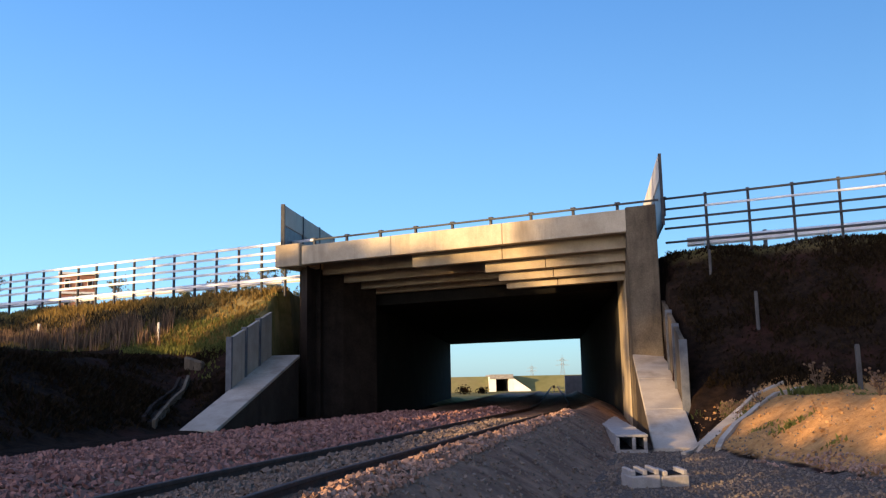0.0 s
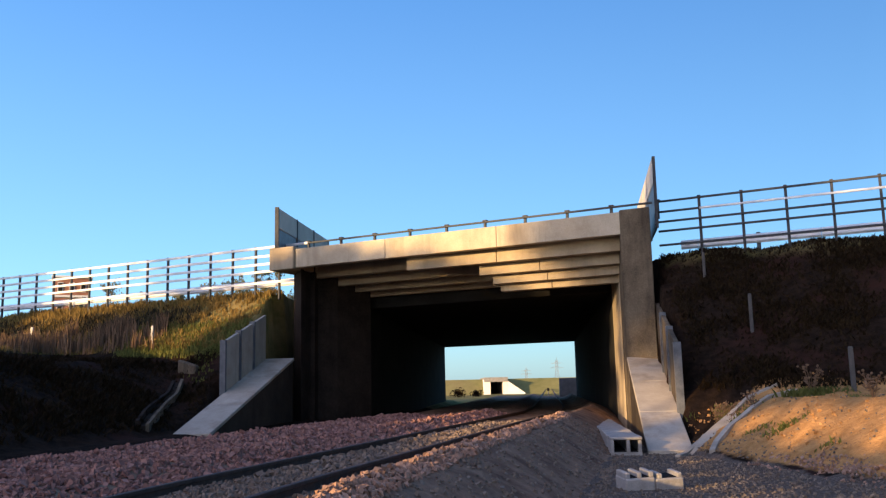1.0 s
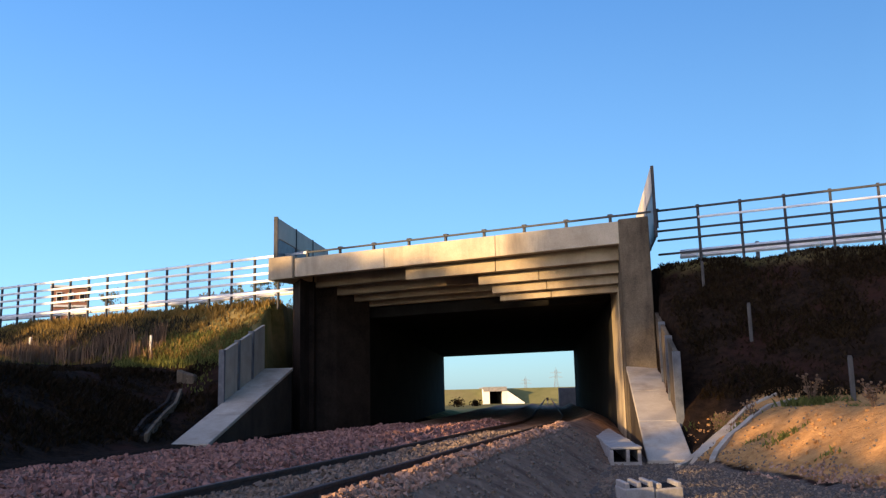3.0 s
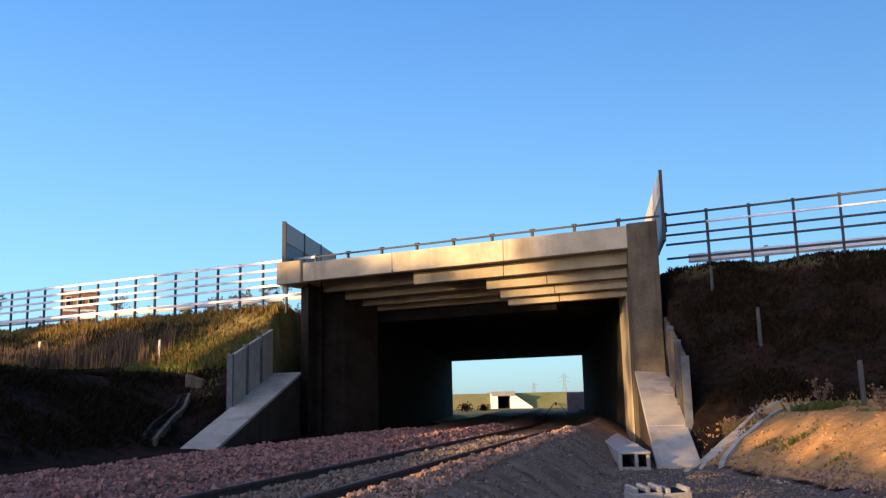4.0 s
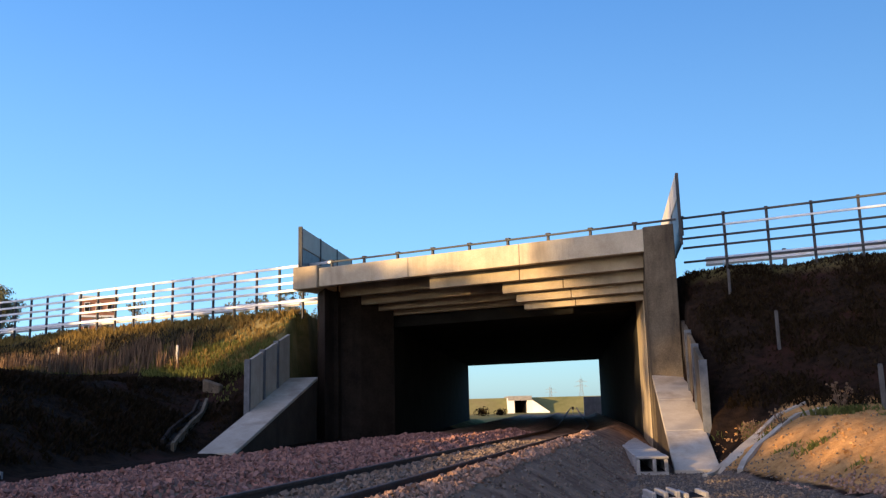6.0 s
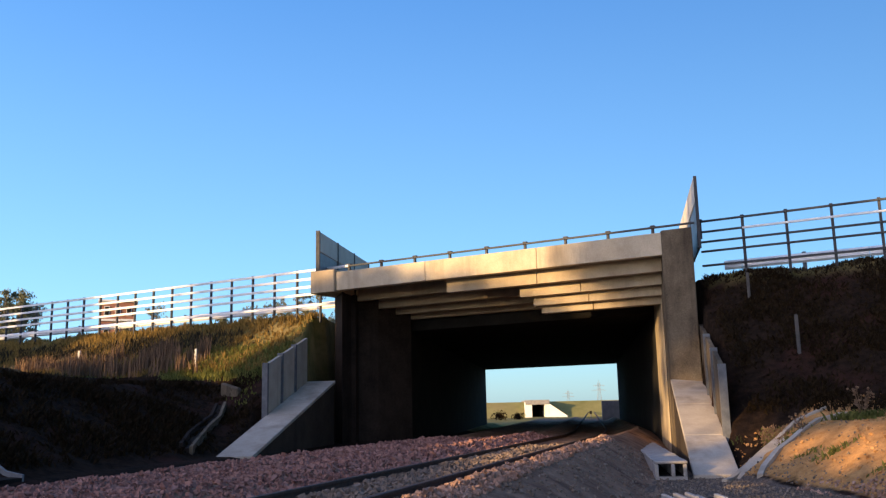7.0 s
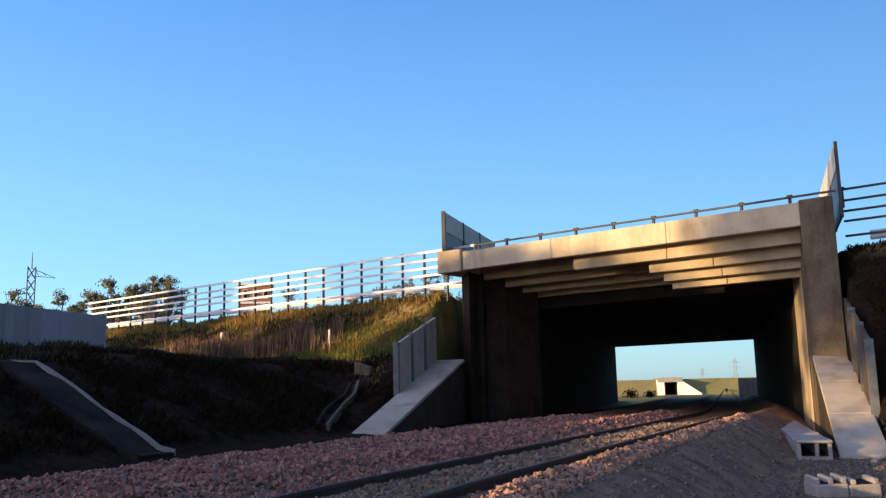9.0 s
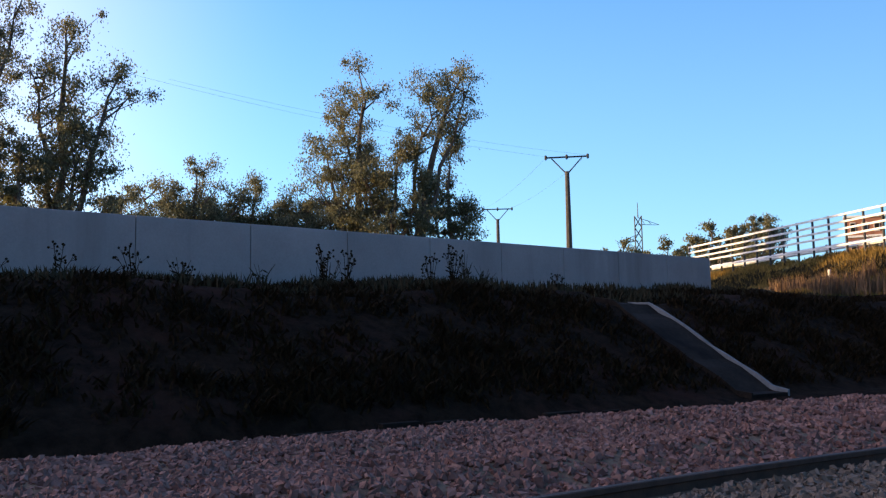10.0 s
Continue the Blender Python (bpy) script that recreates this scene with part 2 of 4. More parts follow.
def tube(points, radii, sides=7, bm=None):
    bm = bm or bmesh.new()
    rings = []
    for i, p in enumerate(points):
        p = Vector(p)
        d = Vector(points[min(i + 1, len(points) - 1)]) - Vector(points[max(i - 1, 0)])
        d.normalize()
        s = d.orthogonal().normalized() if abs(d.z) < 0.95 else Vector((1, 0, 0))
        s = (s - d * s.dot(d)).normalized()
        q = d.cross(s)
        rings.append([bm.verts.new(p + (s * math.cos(k * math.tau / sides) + q * math.sin(k * math.tau / sides)) * radii[i]) for k in range(sides)])
    for a, b in zip(rings, rings[1:]):
        for k in range(sides):
            bm.faces.new((a[k], a[(k + 1) % sides], b[(k + 1) % sides], b[k]))
    bm.faces.new(rings[0][::-1])
    bm.faces.new(rings[-1])
    return bm


# ---- plan ----
U = Vector((-0.883, 0.469))      # along the road, towards the high-voltage line
N = Vector((0.469, 0.883))       # across the road, away from the near face
A = Vector((0.122, 0.9925))      # along the underpass
RIGHT = Vector((6.20, 29.16))    # near face, one end of the edge beam
LEFT = Vector((-5.79, 35.54))
FACE = 28.66
FENCE_N = 30.2
FENCE_TOP, FENCE_BASE = 8.45, 6.35


def rail_x(y):
    if y < 0:
        return -4.2
    if y < 11.9:
        return -4.2 + 0.0105 * y * y
    if y < 38:
        return -2.713 + 0.25 * (y - 11.9)
    return 3.812 + 0.122 * (y - 38)


def rail_slope(y):
    return 0.0 if y < 0 else 0.021 * y if y < 11.9 else 0.25 if y < 38 else 0.122


def side(x, y):
    """Distance to the right of the left-hand rail."""
    s = rail_slope(y)
    return (x - rail_x(y)) / math.sqrt(1 + s * s)


def toe_x(y):
    """A gentler curve, which the foot of the cutting follows."""
    return -3.9 if y < 0 else -3.9 + 0.0053 * y * y if y < 18 else -2.183 + 0.1908 * (y - 18) if y < 70 else 7.74 + 0.066 * (y - 70)


def toe_slope(y):
    return 0.0 if y < 0 else 0.0106 * y if y < 18 else 0.1908 if y < 70 else 0.066


def toe_side(x, y):
    s = toe_slope(y)
    return (x - toe_x(y)) / math.sqrt(1 + s * s)


def on_toe(l, y):
    s = toe_slope(y)
    k = 1 / math.sqrt(1 + s * s)
    return toe_x(y) + l * k, y - l * s * k


def on_track(l, y):
    s = rail_slope(y)
    k = 1 / math.sqrt(1 + s * s)
    return rail_x(y) + l * k, y - l * s * k


BED_L = [-60, -8.6, -8.1, -7.4, -6.0, -5.3, -4.5, -3.0, -1.6, -0.95, -0.45, 0.0, 1.5, 1.95, 2.3, 2.7, 3.2, 4.25, 60]
BED_Z = [1.0, 1.0, 0.98, 0.72, 0.72, 1.04, 1.17, 1.07, 1.12, 1.29, 1.13, 1.07, 1.07, 1.05, 1.14, 1.38, 1.18, 0.58, 0.58]


def bed(l):
    return float(np.interp(l, BED_L, BED_Z))


def lump(x, y, s, a):
    return a * noise.noise(Vector((x * s, y * s, 3.1)))


def smax(a, b, k=0.35):
    h = max(k - abs(a - b), 0) / k
    return max(a, b) + h * h * k * 0.25


def ground_z(x, y):
    l = side(x, y)
    n = x * N.x + y * N.y
    z = bed(l)
    # the strip through the underpass stays at track level
    k = (y - RIGHT.y) / A.y
    in_right = x < RIGHT.x + 0.95 + A.x * k + 0.15 - (0.42 * min(1.0, -k / 8.6) if k < 0 else 0.0)
    k = (y - LEFT.y) / A.y
    in_left = x > LEFT.x - 1.32 + A.x * k
    if -5.9 < l < 4.7:
        z -= 0.22 * min(1.0, (l + 5.9) / 0.4, (4.7 - l) / 0.4)
    if n > 76:                                   # beyond the motorway
        flat = float(np.interp(y, [60, 90, 200], [z, 0.5, 0.0]))
        return flat + min(max((l - 4.5) * 0.6, 0), 2.3) * max(0.0, 1 - max(y - 90, 0) / 25) + lump(x, y, 0.06, 0.2)
    if n > FACE - 9 and in_right and in_left:
        return z
    s = FENCE_N - n
    far = max(0.0, n - FENCE_N - 46)
    tl = toe_side(x, y)
    if tl < -7.6:
        up = min((-7.6 - tl) * 0.57, 2.3 + lump(x, y, 0.25, 0.25)) + 1.0
        up += min(max(-11.9 - tl, 0) * 0.1, 0.95)
        emb = min(FENCE_BASE, FENCE_BASE - 0.6 * s) - far * 0.5
        z = smax(up, emb, 0.8) + lump(x, y, 0.7, 0.14) + lump(x, y, 2.1, 0.06)
    elif l > 4.0:
        d = (x - 5.65) * 0.991 + (y - 20.0) * 0.128      # right of the foot of the sand bank
        back = max(0.0, (y - 20.5) * 0.30)
        bank = 0.6 + min(max(d - back * 0.6, 0) * 0.52, 1.2 + lump(x, y, 0.5, 0.12))
        if d > 0:
            bank += lump(x, y, 0.9, 0.16) + lump(x, y, 1.9, 0.07)
        emb = min(FENCE_BASE, FENCE_BASE - 0.72 * s) + 0.2 - far * 0.5
        z = max(z, bank)
        if emb > z - 0.6:
            z = smax(z, emb + lump(x, y, 0.6, 0.15), 0.6)
    return z


# ---- ground ----
def ground_sheet():
    xs = np.concatenate([[-2500, -900, -400, -200, -120, -80], np.arange(-60, -24, 1.5), np.arange(-24, 24, 0.4), np.arange(24, 60, 1.5), [60, 80, 120, 200, 400, 900, 2500]])
    ys = np.concatenate([[-2500, -800, -300, -120, -60, -40], np.arange(-30, 0, 1.5), np.arange(0, 42, 0.4), np.arange(42, 110, 1.5), [110, 130, 160, 200, 260, 400, 900, 2500]])
    verts, faces = [], []
    for y in ys:
        for x in xs:
            verts.append((x, y, ground_z(float(x), float(y))))
    w = len(xs)
    cover = []
    for x, y, z in verts:
        l, n = side(x, y), x * N.x + y * N.y
        d = (x - 5.65) * 0.991 + (y - 20.0) * 0.128
        sand = min(max((d + 0.1) * 2.0, 0), 1) * min(max((2.5 - z) * 1.6, 0), 1) * min(max((25.6 - n) * 0.7, 0), 1) * (0.25 if y - (20.0 + (x - 5.6) * 0.95) > 0.5 and x < 9 else 1.0) if l > 4.2 else 0.0
        grav = min(max((l + 7.3) * 1.5, 0), 1) * (1 - sand) if n < 92 and l < 4.3 else (1 - sand if l >= 4.3 and d < 0.05 and z < 0.95 else 0.0)
        far = 1.0 if n > 92 or max(abs(x), abs(y)) > 62 else 0.0
        # Grass tone starts near z 3.9, tracing the sunlit part of the bank.
        if n < 40 and toe_side(x, y) < -8 and n > 22:
            far = max(far, min(max((z - 3.9) * 1.6, 0), 0.75))
        elif n < 40 and l > 6 and z > 6.1:
            far = max(far, min((z - 6.1) * 2, 0.6))
        tl = toe_side(x, y)
        if -11.2 < tl < -7.6 and y < 19:          # a worn track of bare soil down the cutting
            q = abs(y - (10.2 + (-7.6 - tl) * -0.75))
            sand = max(sand, 0.30 * max(0.0, 1 - q / 0.9))
        cover.append((sand, grav, far, 1.0))
    for j in range(len(ys) - 1):
        for i in range(w - 1):
            faces.append((j * w + i, j * w + i + 1, j * w + w + i + 1, j * w + w + i))
    ob = raw("ground", verts, faces, M_GROUND, smooth=True)
    at = ob.data.color_attributes.new("cover", 'FLOAT_COLOR', 'POINT')
    at.data.foreach_set("color", np.array(cover, dtype=np.float32).ravel())
    return tagged(ob, "earth cutting, sandy bank and gravel beside a railway", "ground", kind="structure")


ground_sheet()


# ---- bridge ----
def at_face(u, n=0.0):
    """A plan point u metres from the right-hand beam end along the road, n metres behind the near face."""
    p = RIGHT + U * u + N * n
    return (p.x, p.y)


DEPTH = 42.0
SPAN = 13.58
bridge = thing("road_bridge", "pale concrete road bridge over a railway, stained at its beam ends", "bridge", (RIGHT.x, RIGHT.y, 0), kind="")
bridge.location = (0, 0, 0)


def quad_block(a, b, c, d, z0, z1, bevel=0.0):
    return prism([a, b, c, d], z0, z1, bevel)


def along(p, k):
    return (p[0] + A.x * k, p[1] + A.y * k)


# edge beam in three cast lengths
cuts = [0.0, 4.6, 9.3, SPAN]
for a, b in zip(cuts, cuts[1:]):
    part("edge_beam", prism([at_face(a + 0.006), at_face(a + 0.006, 0.35), at_face(b - 0.006, 0.35), at_face(b - 0.006)], 7.15, 7.92, 0.02), M_CONC, bridge)
SKEW = A.dot(U) / A.dot(N)
# stepped soffit behind the edge beam, its steps shaped to catch the low sun
STEPS = [(0.55, 6.69), (1.05, 6.32), (1.43, 6.0), (1.8, 5.74)]
BACK = [(1.6, 6.88), (2.6, 6.61), (3.5, 6.40), (4.3, 6.24)]      # the lengths set farther back, shaped to lie in the edge beam's shade
SPLAY = [(13.84, 1.6), (13.27, 2.6), (12.99, 3.5), (12.69, 4.3)]      # where those meet the splayed wall
JOINT = [8.67, 5.81, 5.43, 5.28]
for (n, z), (nb_, zb_), (ue, _n), uj in zip(STEPS, BACK, SPLAY, JOINT):
    a = 0.01 + n * SKEW
    mid = a + (uj - a) * 0.55
    for p, q in ((a, mid - 0.012), (mid + 0.012, uj)):
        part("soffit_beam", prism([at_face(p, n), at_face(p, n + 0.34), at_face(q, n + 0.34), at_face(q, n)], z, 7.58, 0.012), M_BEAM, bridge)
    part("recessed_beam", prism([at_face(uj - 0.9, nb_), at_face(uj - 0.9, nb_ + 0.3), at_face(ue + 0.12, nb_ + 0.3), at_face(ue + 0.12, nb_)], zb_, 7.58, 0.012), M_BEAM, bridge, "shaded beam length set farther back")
dk = DEPTH
sh = dk * SKEW
L = dk / A.dot(N)
for n0, n1 in ((0.36, 36.2), (37.0, 39.0), (39.5, dk)):
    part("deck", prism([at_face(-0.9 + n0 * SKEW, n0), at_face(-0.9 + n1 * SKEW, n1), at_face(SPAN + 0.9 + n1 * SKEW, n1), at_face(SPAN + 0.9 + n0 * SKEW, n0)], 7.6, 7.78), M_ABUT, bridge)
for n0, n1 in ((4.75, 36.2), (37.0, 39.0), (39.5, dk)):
    part("inner_soffit", prism([at_face(-0.5 + n0 * SKEW, n0), at_face(-0.5 + n1 * SKEW, n1), at_face(SPAN + 0.5 + n1 * SKEW, n1), at_face(SPAN + 0.5 + n0 * SKEW, n0)], 5.76, 7.58), M_SHADE_BLACK, bridge)
part("far_edge_beam", prism([at_face(-0.9 + sh, dk + 0.01), at_face(-0.9 + sh, dk + 0.35), at_face(SPAN + 0.9 + sh, dk + 0.35), at_face(SPAN + 0.9 + sh, dk + 0.01)], 5.8, 8.0), M_CONC, bridge)
p0, q0 = at_face(SPAN + 0.2 + 4.6 * SKEW, 4.6), at_face(SPAN - 2.35 + 4.6 * SKEW, 4.6)
L2 = L - 4.6 / A.dot(N)
q1 = along(q0, L2)
q1 = (q1[0] - 1.3, q1[1])
part("inner_abutment", prism([q0, q1, along(p0, L2), p0], -0.2, 5.75), M_SHADE_BLACK, bridge, "inner abutment, blackened to stand for shade")
# abutments: walls along the underpass with a pilaster at the near face
for nm, e0, e1, nf in (("abutment", 0.02 + 1.71 * SKEW, -0.95 + 1.71 * SKEW, 1.71), ("abutment", SPAN - 0.02, SPAN + 1.05, 1.3)):
    p, q = at_face(e0, nf), at_face(e1, nf)
    r = along(p, L - nf / A.dot(N))
    r = (r[0] - (0.4 if e0 < 1 else 0.0), r[1])
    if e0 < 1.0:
        # Paler near length and black remainder put the light's edge into colour.
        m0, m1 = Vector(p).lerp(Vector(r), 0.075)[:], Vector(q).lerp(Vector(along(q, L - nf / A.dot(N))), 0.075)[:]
        part(nm, prism([p, m0, m1, q], -0.2, 7.59), M_BEAM, bridge, "near length of the abutment, paler to stand for sunlight")
        part(nm, prism([m0, r, along(q, L - nf / A.dot(N)), m1], -0.2, 7.58), M_SHADE_BLACK, bridge)
        continue
    part(nm, prism([p, r, along(q, L - nf / A.dot(N)), q], -0.2, 7.59), M_SHADE_GRIME, bridge)
part("pilaster", prism([at_face(0.03, -0.03), at_face(0.0 + 1.7 * SKEW, 1.7), at_face(-1.0 + 1.7 * SKEW, 1.7), at_face(-1.0, -0.03)], -0.2, 7.98, 0.03), M_PIER, bridge, "mottled concrete end pier, its colour darkened for tree shade")
part("bearing_cap", prism([at_face(SPAN + 0.02, -0.12), at_face(SPAN + 0.02, 1.6), at_face(SPAN + 1.25, 1.6), at_face(SPAN + 1.25, -0.12)], 7.1, 8.03, 0.03), M_BEAM, bridge)


# Wall shaped to cover the beam ends, with the shade in its colour.
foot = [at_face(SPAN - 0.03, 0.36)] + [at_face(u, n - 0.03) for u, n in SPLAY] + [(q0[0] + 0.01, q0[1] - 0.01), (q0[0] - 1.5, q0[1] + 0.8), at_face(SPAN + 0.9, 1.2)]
part("splayed_wall", prism(foot, -0.2, 7.13), M_SHADE_GRIME, bridge, "water-stained splayed abutment wall, its colour darkened for shade")


# ---- wing walls ----
def wing(corner, out, z_top, z_low, length, label, A=A, wd=1.12, run=0.52, facing=M_WPANEL):
    """A wing wall that runs back from the face towards the viewer, with a sloped concrete top and panels on its outer edge."""
    w = thing("wing_wall", label, "wing wall")
    c0, c1 = Vector(corner), Vector(corner) + out * wd
    f0, f1 = c0 - A * length, c1 - A * length
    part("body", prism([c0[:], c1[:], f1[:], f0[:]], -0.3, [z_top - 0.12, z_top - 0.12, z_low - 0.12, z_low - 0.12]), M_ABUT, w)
    steps = 3
    for k in range(steps):
        g = lambda c, f, t: (c + (f - c) * t)[:]
        t0, t1 = k / steps + (0.001 if k else 0), (k + 1) / steps - 0.001
        z0, z1 = z_top + (z_low - z_top) * t0, z_top + (z_low - z_top) * t1
        a, b, c, d = g(c0 - out * 0.05, f0 - out * 0.05, t0), g(c1, f1, t0), g(c1, f1, t1), g(c0 - out * 0.05, f0 - out * 0.05, t1)
        part("coping_slab", prism([a, b, c, d], [z0 - 0.12, z0 - 0.12, z1 - 0.12, z1 - 0.12], [z0, z0, z1, z1], 0.015), M_RAMP, w, "smooth pale sloping slab")
    # retaining panels between steel posts
    bays = 3
    for k in range(bays):
        t0, t1 = run * k / bays, run * (k + 1) / bays
        z0, z1 = z_top + (z_low - z_top) * t0, z_top + (z_low - z_top) * t1
        a, b = c1 - A * length * t0, c1 - A * length * t1
        a2, b2 = a + out * 0.12, b + out * 0.12
        part("panel", prism([a[:], a2[:], b2[:], b[:]], [z0 - 0.5, z0 - 0.5, z1 - 0.5, z1 - 0.5], [z0 + 1.75, z0 + 1.75, z1 + 1.75, z1 + 1.75], 0.01), facing, w)
        p0 = b - out * 0.06
        part("post", prism([(p0 - A * 0.07)[:], (p0 + A * 0.07)[:], (p0 + A * 0.07 + out * 0.2)[:], (p0 - A * 0.07 + out * 0.2)[:]], z1 - 0.3, z1 + 1.82), M_STEEL, w)
    return w


OUT_R = Vector((A.y, -A.x))
# The right panels take a darker concrete that stands for their shade.
wing(RIGHT + N * -0.04 + Vector((0.02, 0)), OUT_R, 3.05, 0.66, 8.6, "sloping concrete wing wall, warmly lit, with retaining panels darkened for shade", Vector((0.165, 0.986)), 0.97, 0.68, M_PIER)
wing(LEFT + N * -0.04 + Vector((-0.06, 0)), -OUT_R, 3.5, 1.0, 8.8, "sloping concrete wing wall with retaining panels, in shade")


# ---- screens over the abutments ----
def screen(corner, top_near, length, label, A=A, half=0.08):
    s = thing("screen_panel", label, "screen")
    c = Vector(corner)
    bays = 3
    for k in range(bays):
        a, b = c + A * (length * k / bays + 0.02), c + A * (length * (k + 1) / bays - 0.02)
        o = OUT_R * 0.05
        part("upper_panel", prism([(a - o)[:], (a + o)[:], (b + o)[:], (b - o)[:]], top_near - 0.85, top_near, 0.01), M_PANEL, s)
        part("lower_panel", prism([(a - o * 0.6)[:], (a + o * 0.6)[:], (b + o * 0.6)[:], (b - o * 0.6)[:]], 7.3, top_near - 0.87, 0.01), M_STEEL, s, "blue-grey lower panel")
    for k in range(bays + 1):
        p = c + A * (length * k / bays)
        part("post", prism([(p + OUT_R * half - A * 0.05)[:], (p + OUT_R * half + A * 0.05)[:], (p - OUT_R * half + A * 0.05)[:], (p - OUT_R * half - A * 0.05)[:]], 7.3, top_near + 0.02), M_IRON, s)
    return s


screen(at_face(SPAN + 1.18, 0.3), 9.82, 8.5, "tan screen panels with dark frame above the bridge end")
screen(at_face(-1.15, 0.3), 9.72, 8.5, "tan screen panels seen almost edge-on above the pier", Vector((A.x * 0.9992 + A.y * 0.04, A.y * 0.9992 - A.x * 0.04)), 0.05)


# ---- road fence ----
fence = thing("road_fence", "grey steel post and rail fence along the motorway edge", "fence")


def fence_at(u):
    p = RIGHT + U * u
    p = p + N * (FENCE_N - p.dot(N))
    return p


post_me = short_me = None
us = []
u = -13.44
while u < -1.0:
    us.append(u)
    u += 1.39
u = -0.9
while u < SPAN + 0.6:
    us.append(u)
    u += 1.66
u = 15.6
while u < 46.5:
    us.append(u)
    u += 1.305
turn = math.atan2(U.y, U.x)
for u in us:
    p = fence_at(u)
    if -1.0 < u < SPAN + 0.9:
        if short_me is None:
            bm = block((0.09, 0.11, 0.62), (0, 0, -0.31), 0.008)
            block((0.16, 0.18, 0.07), (0, -0.03, 0.02), 0, bm)
            ob = part("post", bm, M_IRON, fence)
            short_me = ob.data
        else:
            ob = new("post", short_me)
            ob.parent = fence
    elif post_me is None:
        bm = block((0.085, 0.10, 2.35), (0, 0, -1.175), 0.008)
        block((0.10, 0.16, 0.05), (0, -0.03, 0.02), 0, bm)
        ob = part("post", bm, M_IRON, fence)
        post_me = ob.data
    else:
        ob = new("post", post_me)
        ob.parent = fence
    ob.matrix_basis = Matrix.Translation((p.x, p.y, FENCE_TOP)) @ Matrix.Rotation(turn, 4, 'Z')
rail_me = {}
for a, b in zip(us, us[1:]):
    ln = round(b - a, 3)
    mid = fence_at((a + b) / 2)
    for k, dz in enumerate((0.04, 0.41, 0.76, 1.09, 1.58)):
        if k and -1.0 < a and b < SPAN + 1.4:
            continue
        key = (ln, k == 1)
        if key not in rail_me:
            # One fence: pale rails stand for sun on the left, dark ones for shade.
            ob = part("rail", block((ln, 0.05, 0.075 if b < SPAN else 0.11), (0, 0, 0), 0.012), M_BARRIER if abs(ln - 1.39) < 0.01 and k == 1 else M_IRON if b < SPAN else M_BARRIER, fence)
            rail_me[key] = ob.data
        else:
            ob = new("rail", rail_me[key])
            ob.parent = fence
        ob.matrix_basis = Matrix.Translation((mid.x - N.x * 0.075, mid.y - N.y * 0.075, FENCE_TOP - dz)) @ Matrix.Rotation(turn, 4, 'Z')


# ---- track ----
track = thing("railway_track", "single track of rusty rails laid in pink ballast", "railway track")


def track_rail(l):
    ys = [-30, -20, -12, -6, -2] + [0.75 * k for k in range(0, 36)] + [30, 36, 44, 52, 60, 70, 90, 120, 180, 260]
    prof = [(-0.07, 0), (0.07, 0), (0.07, 0.02), (0.012, 0.035), (0.012, 0.12), (0.036, 0.13), (0.036, 0.165), (0.028, 0.172), (-0.028, 0.172), (-0.036, 0.165), (-0.036, 0.13), (-0.012, 0.12), (-0.012, 0.035), (-0.07, 0.02)]
    verts, faces = [], []
    for y in ys:
        for dx, dz in prof:
            x, yy = on_track(l + dx, y)
            verts.append((x, yy, 1.03 + dz))
    k = len(prof)
    for j in range(len(ys) - 1):
        for i in range(k):
            faces.append((j * k + i, j * k + (i + 1) % k, (j + 1) * k + (i + 1) % k, (j + 1) * k + i))
    return raw("rail", verts, faces, M_RUST, track)


track_rail(0.0)
track_rail(1.5)


# ---- left-hand boundary wall ----
bwall = thing("boundary_wall", "plain grey precast concrete wall on top of the cutting", "wall", kind="structure")
W0, W1 = Vector((-20.0, 32.5)), Vector((-21.0, -28.0))
nb = 20
for k in range(nb):
    a, b = W0 + (W1 - W0) * ((k + 0.003) / nb), W0 + (W1 - W0) * ((k + 0.997) / nb)
    za, zb = 5.56 - 0.5 * k / nb, 5.56 - 0.5 * (k + 1) / nb
    o = Vector((0.08, 0.0))
    part("wall_panel", prism([(a - o)[:], (a + o)[:], (b + o)[:], (b - o)[:]], 2.2, [za, za, zb, zb], 0.012), M_WALL, bwall)


# ---- ballast bed ----
def ballast_bed():
    ls = np.arange(-5.8, 4.65, 0.14)
    ys = np.concatenate([np.arange(-28, 0, 2.0), np.arange(0, 34, 0.4), np.arange(34, 100, 3.0)])
    verts, faces = [], []
    for y in ys:
        for l in ls:
            x, yy = on_track(float(l), float(y))
            z = bed(l) + lump(x, yy, 1.1, 0.05) + lump(x, yy, 5.0, 0.025)
            if -0.25 < l < 0.25 or 1.25 < l < 1.75:
                z = min(z, 1.07)
            verts.append((x, yy, z + (0.015 if l > -5.6 else -0.12)))
    w = len(ls)
    for j in range(len(ys) - 1):
        for i in range(w - 1):
            faces.append((j * w + i, j * w + i + 1, (j + 1) * w + i + 1, (j + 1) * w + i))
    ob = raw("ballast_bed", verts, faces, M_BED, smooth=True)
    return tagged(ob, "bed of crushed pink and grey stone under the track", "track bed", kind="structure")


ballast_bed()


